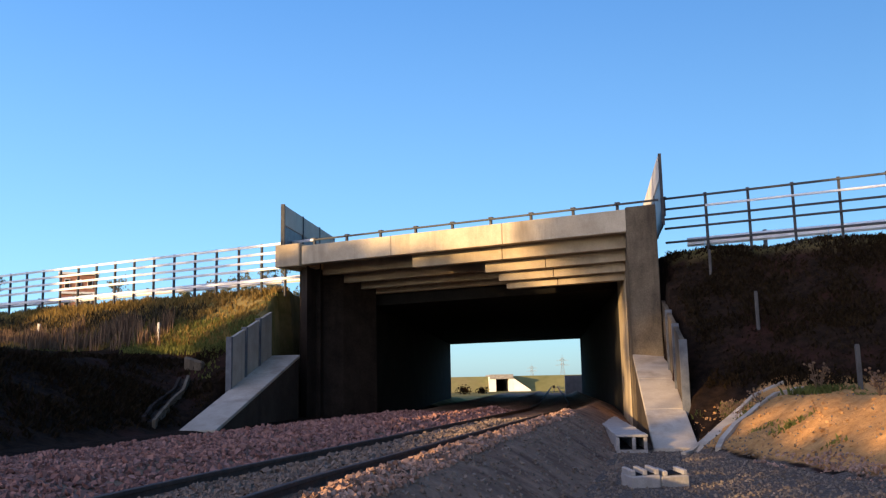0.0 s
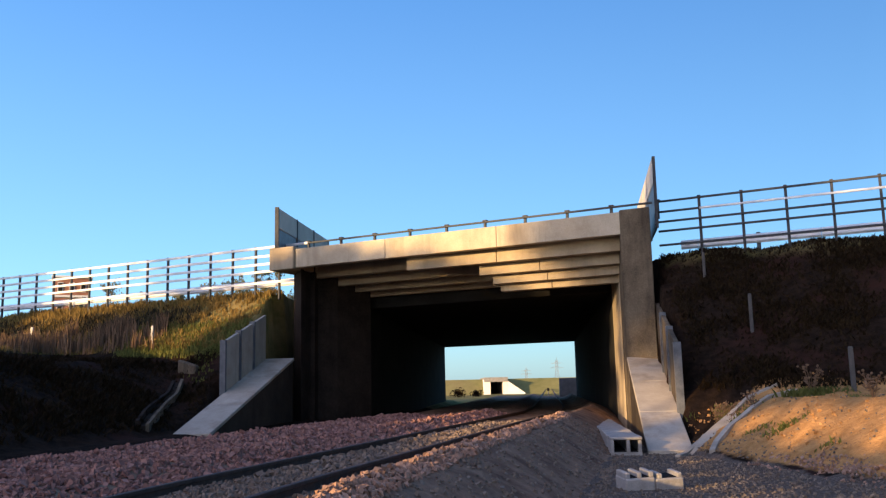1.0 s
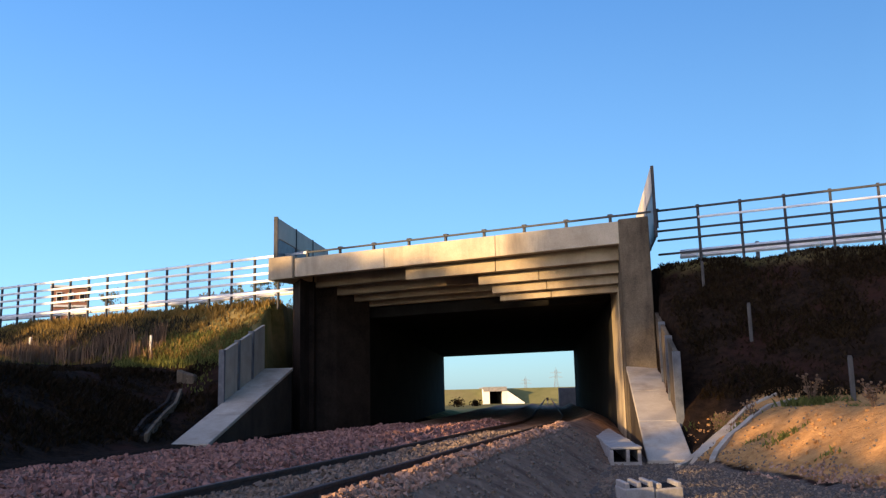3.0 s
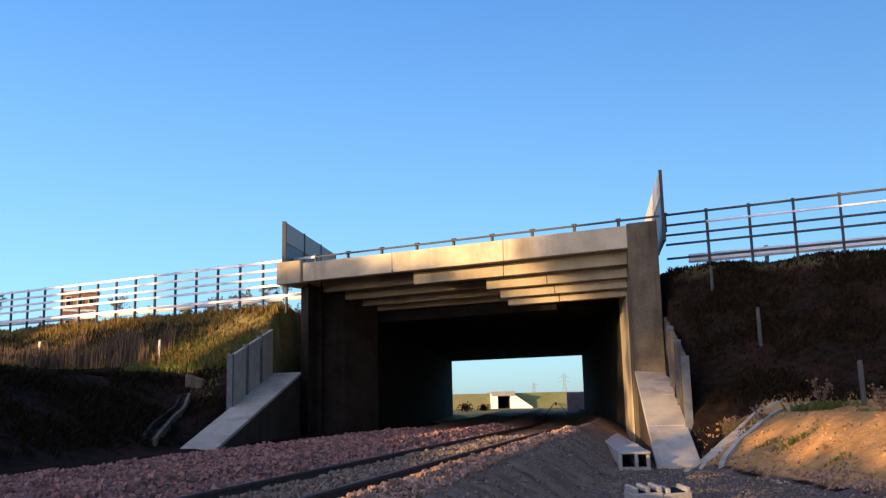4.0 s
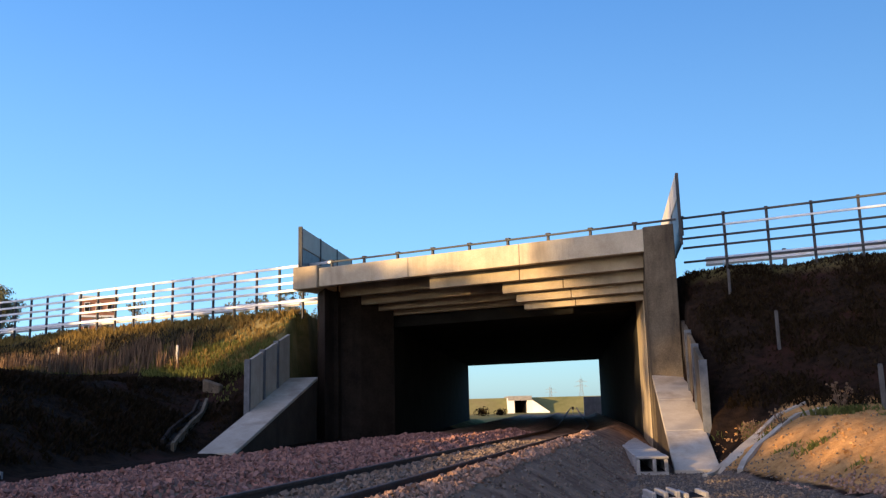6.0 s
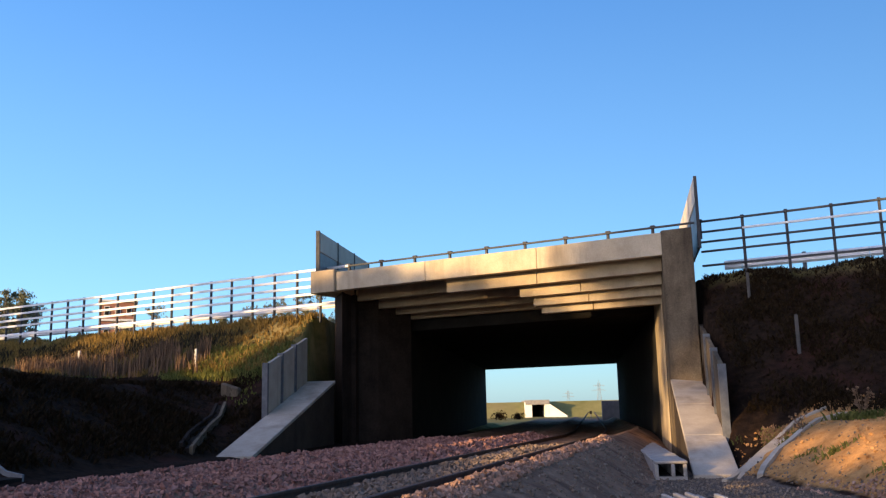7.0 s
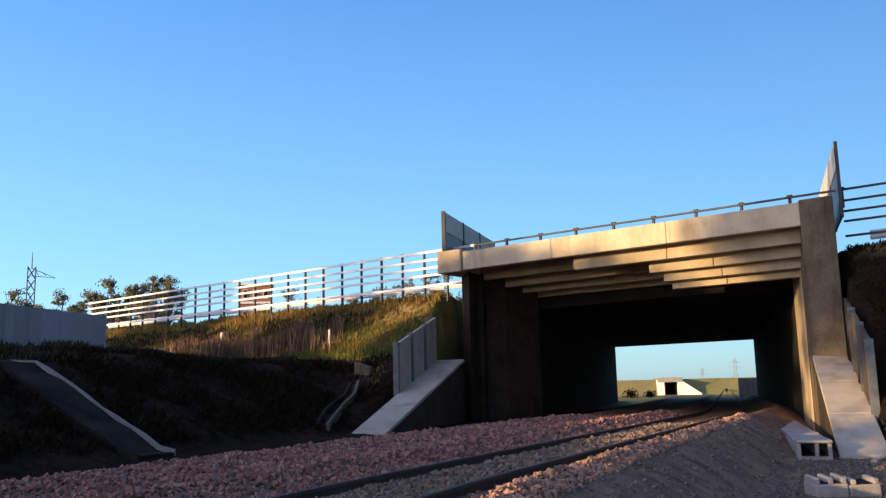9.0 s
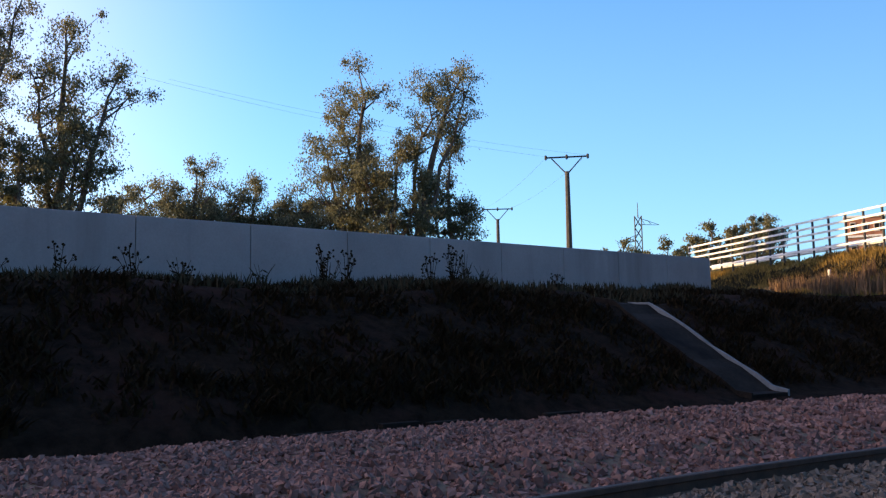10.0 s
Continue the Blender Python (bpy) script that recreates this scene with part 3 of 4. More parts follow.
def stones(name, spots, mat, seed, label, flat=0.75):
    """Crushed stones, one twelve-triangle chip at each spot (x, y, z, size)."""
    rng = np.random.default_rng(seed)
    n = len(spots)
    sp = np.array(spots)
    cube = np.array([(-1, -1, -1), (1, -1, -1), (1, 1, -1), (-1, 1, -1), (-1, -1, 1), (1, -1, 1), (1, 1, 1), (-1, 1, 1)], float) * 0.5
    quads = np.array([(0, 3, 2, 1), (4, 5, 6, 7), (0, 1, 5, 4), (1, 2, 6, 5), (2, 3, 7, 6), (3, 0, 4, 7)])
    v = cube[None] * (1 + rng.uniform(-0.65, 0.3, (n, 8, 3)))
    v *= rng.uniform(0.65, 1.2, (n, 1, 3)) * np.array([1, 1, flat])
    q = rng.normal(size=(n, 4))
    q /= np.linalg.norm(q, axis=1)[:, None]
    a, b, c, d = q.T
    rot = np.stack([1 - 2 * (c * c + d * d), 2 * (b * c - a * d), 2 * (b * d + a * c), 2 * (b * c + a * d), 1 - 2 * (b * b + d * d), 2 * (c * d - a * b), 2 * (b * d - a * c), 2 * (c * d + a * b), 1 - 2 * (b * b + c * c)], -1).reshape(n, 3, 3)
    v = np.einsum('nij,nkj->nki', rot, v * sp[:, 3][:, None, None]) + sp[:, None, :3]
    f = (quads[None] + (np.arange(n) * 8)[:, None, None]).reshape(-1, 4)
    ob = raw(name, v.reshape(-1, 3).tolist(), f.tolist(), mat)
    return tagged(ob, label, "stones", kind="stuff")


def strew(rng, l0, l1, y0, y1, per, size, lift=0.3):
    n = int((l1 - l0) * (y1 - y0) * per)
    out = []
    for l, y, k in zip(rng.uniform(l0, l1, n), rng.uniform(y0, y1, n), rng.uniform(0.6, 1.35, n)):
        if abs(l) < 0.1 or abs(l - 1.5) < 0.1:
            continue
        x, yy = on_track(float(l), float(y))
        out.append((x, yy, bed(l) + lump(x, yy, 1.1, 0.05) + lump(x, yy, 5.0, 0.025) + 0.015 + size * k * lift * rng.uniform(-0.3, 1.0), size * k))
    return out


rng = np.random.default_rng(5)
sp = strew(rng, -5.6, -0.14, 0.5, 9.0, 400, 0.056) + strew(rng, -5.6, -0.14, 9.0, 18.0, 210, 0.072) + strew(rng, -5.6, -0.14, 18.0, 34.0, 75, 0.105)
stones("ballast", sp, M_BALLAST, 1, "loose crushed pink ballast stones beside the rail")
sp = strew(rng, 2.08, 3.0, 3.0, 12.0, 420, 0.056) + strew(rng, 2.08, 2.95, 12.0, 26.0, 240, 0.075)
stones("ballast", sp, M_BALWARM, 2, "loose ballast stones along the ridge, sunlight put into their warm colour")
sp = strew(rng, 0.12, 1.42, 3.0, 12.0, 330, 0.05) + strew(rng, 1.6, 2.1, 3.0, 24.0, 150, 0.055) + strew(rng, 0.12, 1.42, 12.0, 28.0, 110, 0.075)
stones("ballast", sp, M_BALGREY, 3, "dusty grey ballast stones between the rails")
sp = strew(rng, 2.9, 4.6, 3.0, 26.0, 45, 0.045)
stones("gravel", sp, M_GRAVEL, 4, "grey-brown gravel on the flank of the ridge")
sp = []
for k in range(9000):
    x, y = rng.uniform(1.0, 9.0), rng.uniform(9.5, 21.0)
    l = side(x, y)
    if l < 4.4:
        continue
    d = (x - 5.65) * 0.991 + (y - 20.0) * 0.128
    if d > 0.9 or (d > 0 and rng.random() < d):
        if rng.random() > 0.09:
            continue
    sp.append((x, y, ground_z(x, y) + 0.006, rng.uniform(0.02, 0.05)))
stones("gravel", sp, M_GRAVEL, 6, "scattered stones at the foot of the sandy bank")


sp = []
while len(sp) < 1500:
    x, y = rng.uniform(5.2, 13.0), rng.uniform(8.0, 22.5)
    d = (x - 5.65) * 0.991 + (y - 20.0) * 0.128
    if 0.1 < d < 4.5 and noise.noise(Vector((x * 1.1, y * 1.1, 8))) > -0.15:
        sp.append((x, y, ground_z(x, y) + 0.01, 0.02 + 0.07 * rng.random() ** 3))
stones("earth_clods", sp, M_SAND, 8, "crumbled clods of sandy soil on the bank", 0.6)
sp = []
for k in range(700):                              # pale stones washed out along the foot of the bank, in the sunlit ballast tone
    y = rng.uniform(10.0, 17.5)
    x = 6.1 - (y - 20.0) * 0.129 + rng.normal(0, 0.16) - 0.25
    sp.append((x, y, ground_z(x, y) + 0.012, rng.uniform(0.03, 0.075)))
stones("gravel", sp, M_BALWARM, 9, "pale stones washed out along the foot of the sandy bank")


# ---- plants ----
def blades(name, spots, mat, seed, label, category="grass", width=0.03, lean=0.35):
    """Leaning blades, two triangles each; spots are (x, y, z, height)."""
    rng = np.random.default_rng(seed)
    sp = np.array(spots)
    n = len(sp)
    ang, la = rng.uniform(0, math.tau, n), rng.uniform(0, math.tau, n)
    wv = np.stack([np.cos(ang), np.sin(ang), np.zeros(n)], -1) * width * rng.uniform(0.6, 1.4, n)[:, None]
    lv = np.stack([np.cos(la), np.sin(la), np.zeros(n)], -1) * (sp[:, 3] * lean * rng.uniform(0.1, 1.2, n))[:, None]
    up = np.zeros((n, 3))
    up[:, 2] = sp[:, 3]
    p = sp[:, :3].copy()
    p[:, 2] -= 0.03
    v = np.stack([p - wv, p + wv, p + wv * 0.7 + up * 0.6 + lv * 0.4, p - wv * 0.7 + up * 0.6 + lv * 0.4, p + up + lv], 1)
    base = (np.arange(n) * 5)[:, None]
    f = [tuple(r) for r in (base + np.array([0, 1, 2, 3])).tolist()] + [tuple(r) for r in (base + np.array([3, 2, 4])).tolist()]
    ob = raw(name, v.reshape(-1, 3).tolist(), f, mat)
    return tagged(ob, label, category, kind="stuff")


def cover(rng, count, where, keep, h0, h1):
    """Tufts: random plan spots in a box of (u, n) road coordinates or (x, y)."""
    out = []
    x0, x1, y0, y1 = where
    while len(out) < count:
        x, y = rng.uniform(x0, x1), rng.uniform(y0, y1)
        k = keep(x, y)
        if k <= 0 or rng.random() > k:
            continue
        for _ in range(4):
            xx, yy = x + rng.normal(0, 0.07), y + rng.normal(0, 0.07)
            out.append((xx, yy, ground_z(xx, yy), rng.uniform(h0, h1) * (0.6 + 0.4 * k)))
    return out


def left_bank(x, y):
    n = x * N.x + y * N.y
    k = (y - LEFT.y) / A.y
    if x > LEFT.x - 1.5 + A.x * k or toe_side(x, y) > -8.6 or n > FENCE_N + 1.0:
        return 0
    return 1.0 if n > 23.8 else 0


rng = np.random.default_rng(11)


# Pale blades only where the bank is sunlit; dark cover below stands for shade.
def lit_grass(x, y):
    return left_bank(x, y) * (0.35 + 0.65 * (noise.noise(Vector((x * 0.5, y * 0.5, 0))) > -0.1)) if ground_z(x, y) > 3.9 else 0


def green_grass(x, y):
    return left_bank(x, y) if 3.6 < ground_z(x, y) < 5.0 and x > -13.0 else 0.12 * left_bank(x, y) if noise.noise(Vector((x * 0.4, y * 0.4, 9))) > 0.15 else 0


blades("grass", cover(rng, 34000, (-34, -6.5, 30, 54), lit_grass, 0.10, 0.34), M_GRASS, 12, "dry yellow-green grass covering the motorway embankment", width=0.035)
blades("grass", cover(rng, 9000, (-34, -6.5, 30, 54), green_grass, 0.10, 0.28), M_GREEN, 13, "greener grass low on the motorway embankment", width=0.035)
blades("weeds", cover(rng, 3600, (-21, -11.5, 35.5, 41), lambda x, y: left_bank(x, y) * (0.2 + (noise.noise(Vector((x, y, 4))) > 0.1)) if 3.9 < ground_z(x, y) < 4.9 else 0, 0.35, 0.95), M_WEED, 14, "tall brown dead weeds on the embankment", "weeds", 0.02, 0.2)


def upper_scrub(x, y):
    z, q = ground_z(x, y), noise.noise(Vector((x * 0.35, y * 0.35, 6)))
    return left_bank(x, y) if 5.0 + 0.5 * q < z < 5.75 + 0.4 * q and x < -10.5 else 0.05 * left_bank(x, y) if z > 3.9 else 0


blades("scrub", cover(rng, 7000, (-34, -9, 33, 54), upper_scrub, 0.12, 0.4), M_CREST, 24, "drab dark scrub in a strip along the embankment", "scrub", 0.04, 0.5)


def cutting(x, y):
    l = toe_side(x, y)
    if not -14.5 < l < -7.9:
        return 0
    if abs(y - (17.96 + (-10.1 - x) * 0.164)) < 0.85 and l < -7.6:
        return 0
    return min(1.0, max(0.06, 0.55 + 1.6 * noise.noise(Vector((x * 0.55, y * 0.55, 7))) + 0.8 * noise.noise(Vector((x * 1.9, y * 1.9, 2)))))


blades("scrub", cover(rng, 46000, (-19.5, -8.0, 0, 34), cutting, 0.05, 0.3), M_BUSH, 15, "low dark scrub on the cutting slope, its colour lowered for shade", "scrub", 0.03, 1.2)


def crest(x, y):
    return (1.0 if noise.noise(Vector((x * 0.6, y * 0.6, 2))) > -0.05 else 0.1) if -19.7 < x < -13.6 and y < 31 and toe_side(x, y) < -12 else 0


blades("grass", cover(rng, 9000, (-20, -13, 0, 31), crest, 0.08, 0.36), M_CREST, 16, "tufts of drab grass along the foot of the wall", width=0.03)


def right_hill(x, y):
    n = x * N.x + y * N.y
    k = (y - RIGHT.y) / A.y
    if x < RIGHT.x + 1.4 + A.x * k or n > FENCE_N + 0.6:
        return 0
    z = ground_z(x, y)
    return 0.3 + 0.7 * (noise.noise(Vector((x * 0.5, y * 0.5, 5))) > 0) if z > 2.0 else 0


blades("scrub", cover(rng, 30000, (6.5, 19, 17, 31), right_hill, 0.04, 0.2), M_BUSH, 17, "dark scrub on the embankment, its colour lowered for shade", "scrub", 0.03, 1.1)


def hill_crest(x, y):
    n = x * N.x + y * N.y
    return 1.0 if x > 9 and FENCE_N - 0.4 < n < FENCE_N + 0.5 else 0


blades("grass", cover(rng, 3000, (9, 20, 23, 31), hill_crest, 0.04, 0.14), M_CREST, 18, "dry grass along the crest of the embankment", width=0.03)


def ramp_side(x, y):
    z = ground_z(x, y)
    if not (5.6 < x < 9.5 and 20.3 < y < 24.5) or z > 1.55 or z < 0.62:
        return 0
    e = y - (20.0 + (x - 5.6) * 0.95)
    return 1.0 if 0.35 < e and x > 5.4 + (y - 20.6) * 0.123 + 1.25 else 0


blades("grass", cover(rng, 1000, (5.6, 9.5, 20, 24.5), ramp_side, 0.03, 0.10), M_GREEN, 19, "low green grass beside the wing wall", width=0.025)
blades("grass", cover(rng, 1400, (5.6, 9.5, 20, 24.5), ramp_side, 0.03, 0.12), M_WEED, 25, "low brown dry grass beside the wing wall", width=0.025)
blades("weeds", cover(rng, 1500, (6.0, 12, 13, 22.5), lambda x, y: 1.0 if 1.0 < ground_z(x, y) < 2.0 and noise.noise(Vector((x * 0.9, y * 0.9, 1))) > 0.33 else 0, 0.04, 0.16), M_GREEN, 20, "sparse low weeds on the sandy bank", "weeds", 0.025, 0.8)


def weed_clump(x, y, h, stems, mat, seed, label, spread=0.35, heads=True):
    rng = np.random.default_rng(seed)
    z = ground_z(x, y) - 0.03
    t = thing("weed_clump", label, "weed", (x, y, z), "weed clumps")
    for _ in range(stems):
        a, r = rng.uniform(0, math.tau), rng.uniform(0.2, 1.0) * spread
        hh = h * rng.uniform(0.55, 1.0)
        tip = Vector((math.cos(a) * r, math.sin(a) * r, hh))
        pts = [(tip.x * 0.15, tip.y * 0.15, 0), (tip.x * 0.5, tip.y * 0.5, hh * 0.55), tip[:]]
        bm = tube(pts, [0.012, 0.009, 0.006], 4)
        if heads:
            for _k in range(3):
                o = Vector(rng.normal(0, 0.06, 3))
                tube([(tip * 0.85)[:], (tip + o)[:]], [0.005, 0.004], 3, bm)
                bmesh.ops.create_icosphere(bm, subdivisions=1, radius=0.03, matrix=Matrix.Translation(tip + o))
        for _k in range(3):
            b = Vector(pts[1]) * rng.uniform(0.4, 1.2)
            d = Vector((rng.normal(), rng.normal(), 0.6)).normalized() * rng.uniform(0.08, 0.2)
            s = d.orthogonal().normalized() * 0.025
            bm.faces.new([bm.verts.new(q) for q in (b, b + d * 0.5 + s, b + d, b + d * 0.5 - s)])
        part("stem", bm, mat, t)
    return t


for x, y, h, k, sd in ((-17.7, 11.9, 1.05, 9, 1), (-17.4, 12.3, 0.9, 7, 2), (-17.2, 15.6, 1.15, 12, 3), (-17.5, 15.1, 0.9, 8, 4), (-18.0, 7.3, 0.95, 6, 5), (-18.3, 5.9, 0.8, 5, 6), (-18.0, 8.5, 0.7, 5, 7), (-18.2, 4.6, 0.8, 4, 8), (-17.6, 20.4, 0.55, 7, 9)):
    weed_clump(x, y, h, k, M_BUSH, sd, "dark dead weed clump standing before the wall")
weed_clump(8.75, 21.0, 0.75, 9, M_WEED, 20, "dry thistle clump on top of the sandy bank")
weed_clump(8.45, 17.4, 0.5, 6, M_WEED, 21, "dry thistle clump on top of the sandy bank")
weed_clump(7.45, 21.2, 0.4, 4, M_WEED, 22, "small dry weed beside the gutter")
blades("weeds", [(8.9 + random.gauss(0, 0.35), 20.9 + random.gauss(0, 0.2), ground_z(8.9, 20.9) - 0.02, random.uniform(0.08, 0.26)) for _ in range(500)], M_GREEN, 23, "fresh green weeds round the thistles", "weeds", 0.03, 0.9)


for wx, wy, wh, ws in ((-19.5, 13.2, 0.95, 11), (-19.3, 12.7, 0.7, 7), (-19.4, 18.1, 1.0, 12), (-19.2, 18.7, 0.7, 8), (-19.5, 11.2, 0.6, 6), (-19.4, 9.0, 0.7, 7), (-19.3, 22.0, 0.45, 5)):
    weed_clump(wx, wy, wh, ws, M_CREST, int(wy * 10), "dark dead weed stalks at the foot of the wall", 0.4, False)


# ---- trees ----
def gum_tree(az, dist, top, seed, label, limbs, crown_low=0.35, leaf=0.14, per=95, clumps=9, trunk=0.28, size=1.0):
    """A eucalyptus: limbs are (lean x across the view, share of the height, girth); leaves hang in loose clumps round the limb ends."""
    rng = np.random.default_rng(seed)
    a = radians(az)
    base = Vector((math.sin(a) * dist, math.cos(a) * dist, 0))
    base.z = ground_z(base.x, base.y) - 0.1
    across = Vector((math.cos(a), -math.sin(a), 0))
    depth = Vector((math.sin(a), math.cos(a), 0))
    h = top - base.z
    t = thing("gum_tree", label, "tree", base, "gum trees")
    spots = []
    for lx, share, girth in limbs:
        hh = h * share
        dy = rng.uniform(-0.1, 0.1) * hh
        pts, rad = [], []
        n = 9
        for k in range(n):
            f = k / (n - 1)
            wob = Vector(rng.normal(0, 0.012 * hh, 3)) * (1 if 0 < k else 0)
            p = across * (lx * hh * f ** 1.4) + depth * (dy * f) + Vector((0, 0, hh * f)) + wob
            pts.append(p)
            rad.append(trunk * girth * (1 - f) ** 0.8 + 0.025)
        part("trunk", tube(pts, rad, 7), M_BARK, t)
        bm = bmesh.new()
        for k in range(clumps):
            f = crown_low + (0.99 - crown_low) * (k + rng.uniform(0, 0.9)) / clumps
            i = min(int(f * (n - 1)), n - 2)
            p = pts[i].lerp(pts[i + 1], f * (n - 1) - i)
            ang = rng.uniform(0, math.tau)
            reach = (0.5 + h * rng.uniform(0.05, 0.15) * (1.25 - f) * 1.6) * size
            d = across * math.cos(ang) + depth * math.sin(ang) + Vector((0, 0, rng.uniform(0.5, 1.3)))
            e = p + d.normalized() * reach
            m = p.lerp(e, 0.5) + Vector((0, 0, -0.06 * reach))
            tube([p, m, e], [0.06, 0.045, 0.02], 5, bm)
            spots.append((e, rng.uniform(0.55, 1.15) * size))
            for _ in range(2):
                e2 = m + Vector(rng.normal(0, 1, 3)) * reach * 0.45
                tube([m, e2], [0.03, 0.012], 4, bm)
                spots.append((e2, rng.uniform(0.4, 0.85) * size))
        spots.append((pts[-1], 0.9 * size))
        tagged(part("branchwork", bm, M_BARK, t), kind="stuff")
    verts, faces = [], []
    for c, r in spots:
        k = int(per * r * (1.7 if leaf > 0.2 else 3.2))
        o = rng.normal(0, 0.43, (k, 3)) * rng.uniform(0.6, 1.35, 3)
        o *= np.array([1.0, 1.0, 0.85]) * r * (0.42 + h * 0.028)
        for q in o:
            p = c + Vector(q)
            hang = Vector((rng.normal(0, 0.5), rng.normal(0, 0.5), -1.0)).normalized() * leaf * rng.uniform(0.6, 1.3)
            s = Vector((rng.normal(), rng.normal(), rng.normal(0, 0.3))).normalized() * leaf * rng.uniform(0.22, 0.42)
            b = len(verts)
            verts += [p[:], (p + hang * 0.4 + s)[:], (p + hang)[:], (p + hang * 0.5 - s)[:]]
            faces.append((b, b + 1, b + 2, b + 3))
    cr = raw("crown", verts, faces, M_LEAF, t)
    return t


def shade_gum(w, along, top, low, seed, limbs, per, size=1.5):
    """An unseen gum added to the row behind the wall for shade, placed by its offset across and along the sun's
    bearing.
    """
    sx, sy = math.sin(radians(SUN_AZ)), math.cos(radians(SUN_AZ))
    x, y = sx * along - sy * w, sy * along + sx * w
    gum_tree(math.degrees(math.atan2(x, y)), math.hypot(x, y), top, seed, TALL, limbs, low, leaf=0.26, per=per, clumps=17, size=size, trunk=0.13)


TALL = "tall gum tree with sparse hanging olive foliage behind the wall"
LOW = "low rounded gum tree behind the wall"
gum_tree(-54.0, 52, 19.1, 1, TALL, [(0.02, 1.0, 1.0), (-0.20, 0.66, 0.6), (0.10, 0.60, 0.6), (-0.07, 0.84, 0.5)], 0.2, per=78, clumps=13, size=1.1)
gum_tree(-50.8, 51, 18.9, 2, "leaning forked gum tree with open olive crown behind the wall", [(0.22, 0.97, 1.2), (0.30, 0.90, 0.7), (0.12, 0.86, 0.6)], 0.68, per=60, clumps=6, size=1.15)
gum_tree(-51.8, 50, 13.6, 3, LOW, [(0.05, 1.0, 0.6), (-0.2, 0.85, 0.5), (0.25, 0.8, 0.5)], 0.1, per=120, clumps=9, size=1.15)
gum_tree(-47.9, 52, 14.0, 4, LOW, [(0.0, 1.0, 0.7), (0.18, 0.66, 0.5), (-0.2, 0.72, 0.5)], 0.05, per=130, clumps=8, size=1.0)
gum_tree(-72.2, 46, 18.6, 5, TALL, [(0.02, 1.0, 1.0), (0.22, 0.80, 0.7), (-0.12, 0.82, 0.6), (0.12, 0.6, 0.5)], 0.22, per=62, clumps=13, size=1.1)
gum_tree(-77.6, 47, 20.5, 6, TALL, [(0.03, 1.0, 1.1), (0.16, 0.9, 0.7), (-0.15, 0.9, 0.7)], 0.3, per=80, clumps=12)
gum_tree(-74.8, 44, 11.6, 8, LOW, [(0.05, 1.0, 0.6), (-0.2, 0.8, 0.5)], 0.15, per=110, clumps=8)
for az, dist, el, sd in ((-64.5, 56, 11.2, 20), (-66.3, 57, 9.6, 21), (-61.0, 58, 10.2, 22), (-59.4, 58, 9.3, 23), (-57.5, 57, 9.2, 24), (-69.0, 52, 9.2, 25), (-56.0, 54, 8.8, 26)):
    gum_tree(az, dist, 2.2 + dist * math.tan(radians(el)), sd, LOW, [(0.05, 1.0, 0.6), (0.4, 0.82, 0.5), (-0.4, 0.85, 0.5), (0.2, 0.7, 0.4), (-0.2, 0.75, 0.4)], 0.12, per=85, clumps=8, size=1.35)
for az, dist, el, sd in ((-31.5, 95, 7.0, 30), (-29.0, 92, 7.5, 31), (-28.3, 96, 7.2, 32), (-30.3, 99, 6.0, 36), (-36.9, 110, 6.3, 33), (-34.2, 115, 6.1, 34), (-33.2, 118, 5.9, 35)):
    gum_tree(az, dist, 2.2 + dist * math.tan(radians(el)), sd, "distant gum tree beyond the motorway", [(0.05, 1.0, 0.8), (0.3, 0.85, 0.6), (-0.3, 0.85, 0.6)], 0.2, leaf=0.26, per=75, clumps=7, size=1.05)


# Unseen trees, crowns set to shade the abutment, pier and right-hand hill.
FORK = [(0.02, 1.0, 1.0), (0.16, 0.93, 0.7), (-0.16, 0.94, 0.7), (0.08, 0.9, 0.6)]
for w, along, top, low, seed, per in ((-30.2, 38, 16.2, 0.1, 50, 150), (-28.4, 39, 16.5, 0.1, 51, 160), (-26.0, 37, 15.8, 0.1, 52, 120), (-17.4, 38, 18.6, 0.68, 53, 60), (-13.5, 37, 17.4, 0.84, 54, 260), (-12.3, 38, 16.9, 0.75, 57, 230), (-10.9, 39, 16.7, 0.66, 55, 240), (-9.2, 38, 16.7, 0.68, 56, 230), (-7.2, 38, 16.1, 0.7, 58, 210)):
    shade_gum(w, along, top, low, seed, FORK, per, 1.0 if seed in (50, 54) else 1.5)


# unseen young gums added just behind the wall, beside the viewer, to shade the gravel
for k in range(8):
    x, y = -22.0 + 0.3 * math.sin(k * 2.3), -3.6 - 1.25 * k
    gum_tree(math.degrees(math.atan2(x, y)), math.hypot(x, y), 6.78 + 0.08 * math.sin(k * 1.7), 70 + k, "unseen young gum tree with a small flat crown, added behind the wall for shade", [(0.04, 1.0, 0.5), (-0.15, 0.95, 0.4), (0.15, 0.95, 0.4)], 0.92, leaf=0.18, per=170, clumps=4, size=0.5, trunk=0.08)


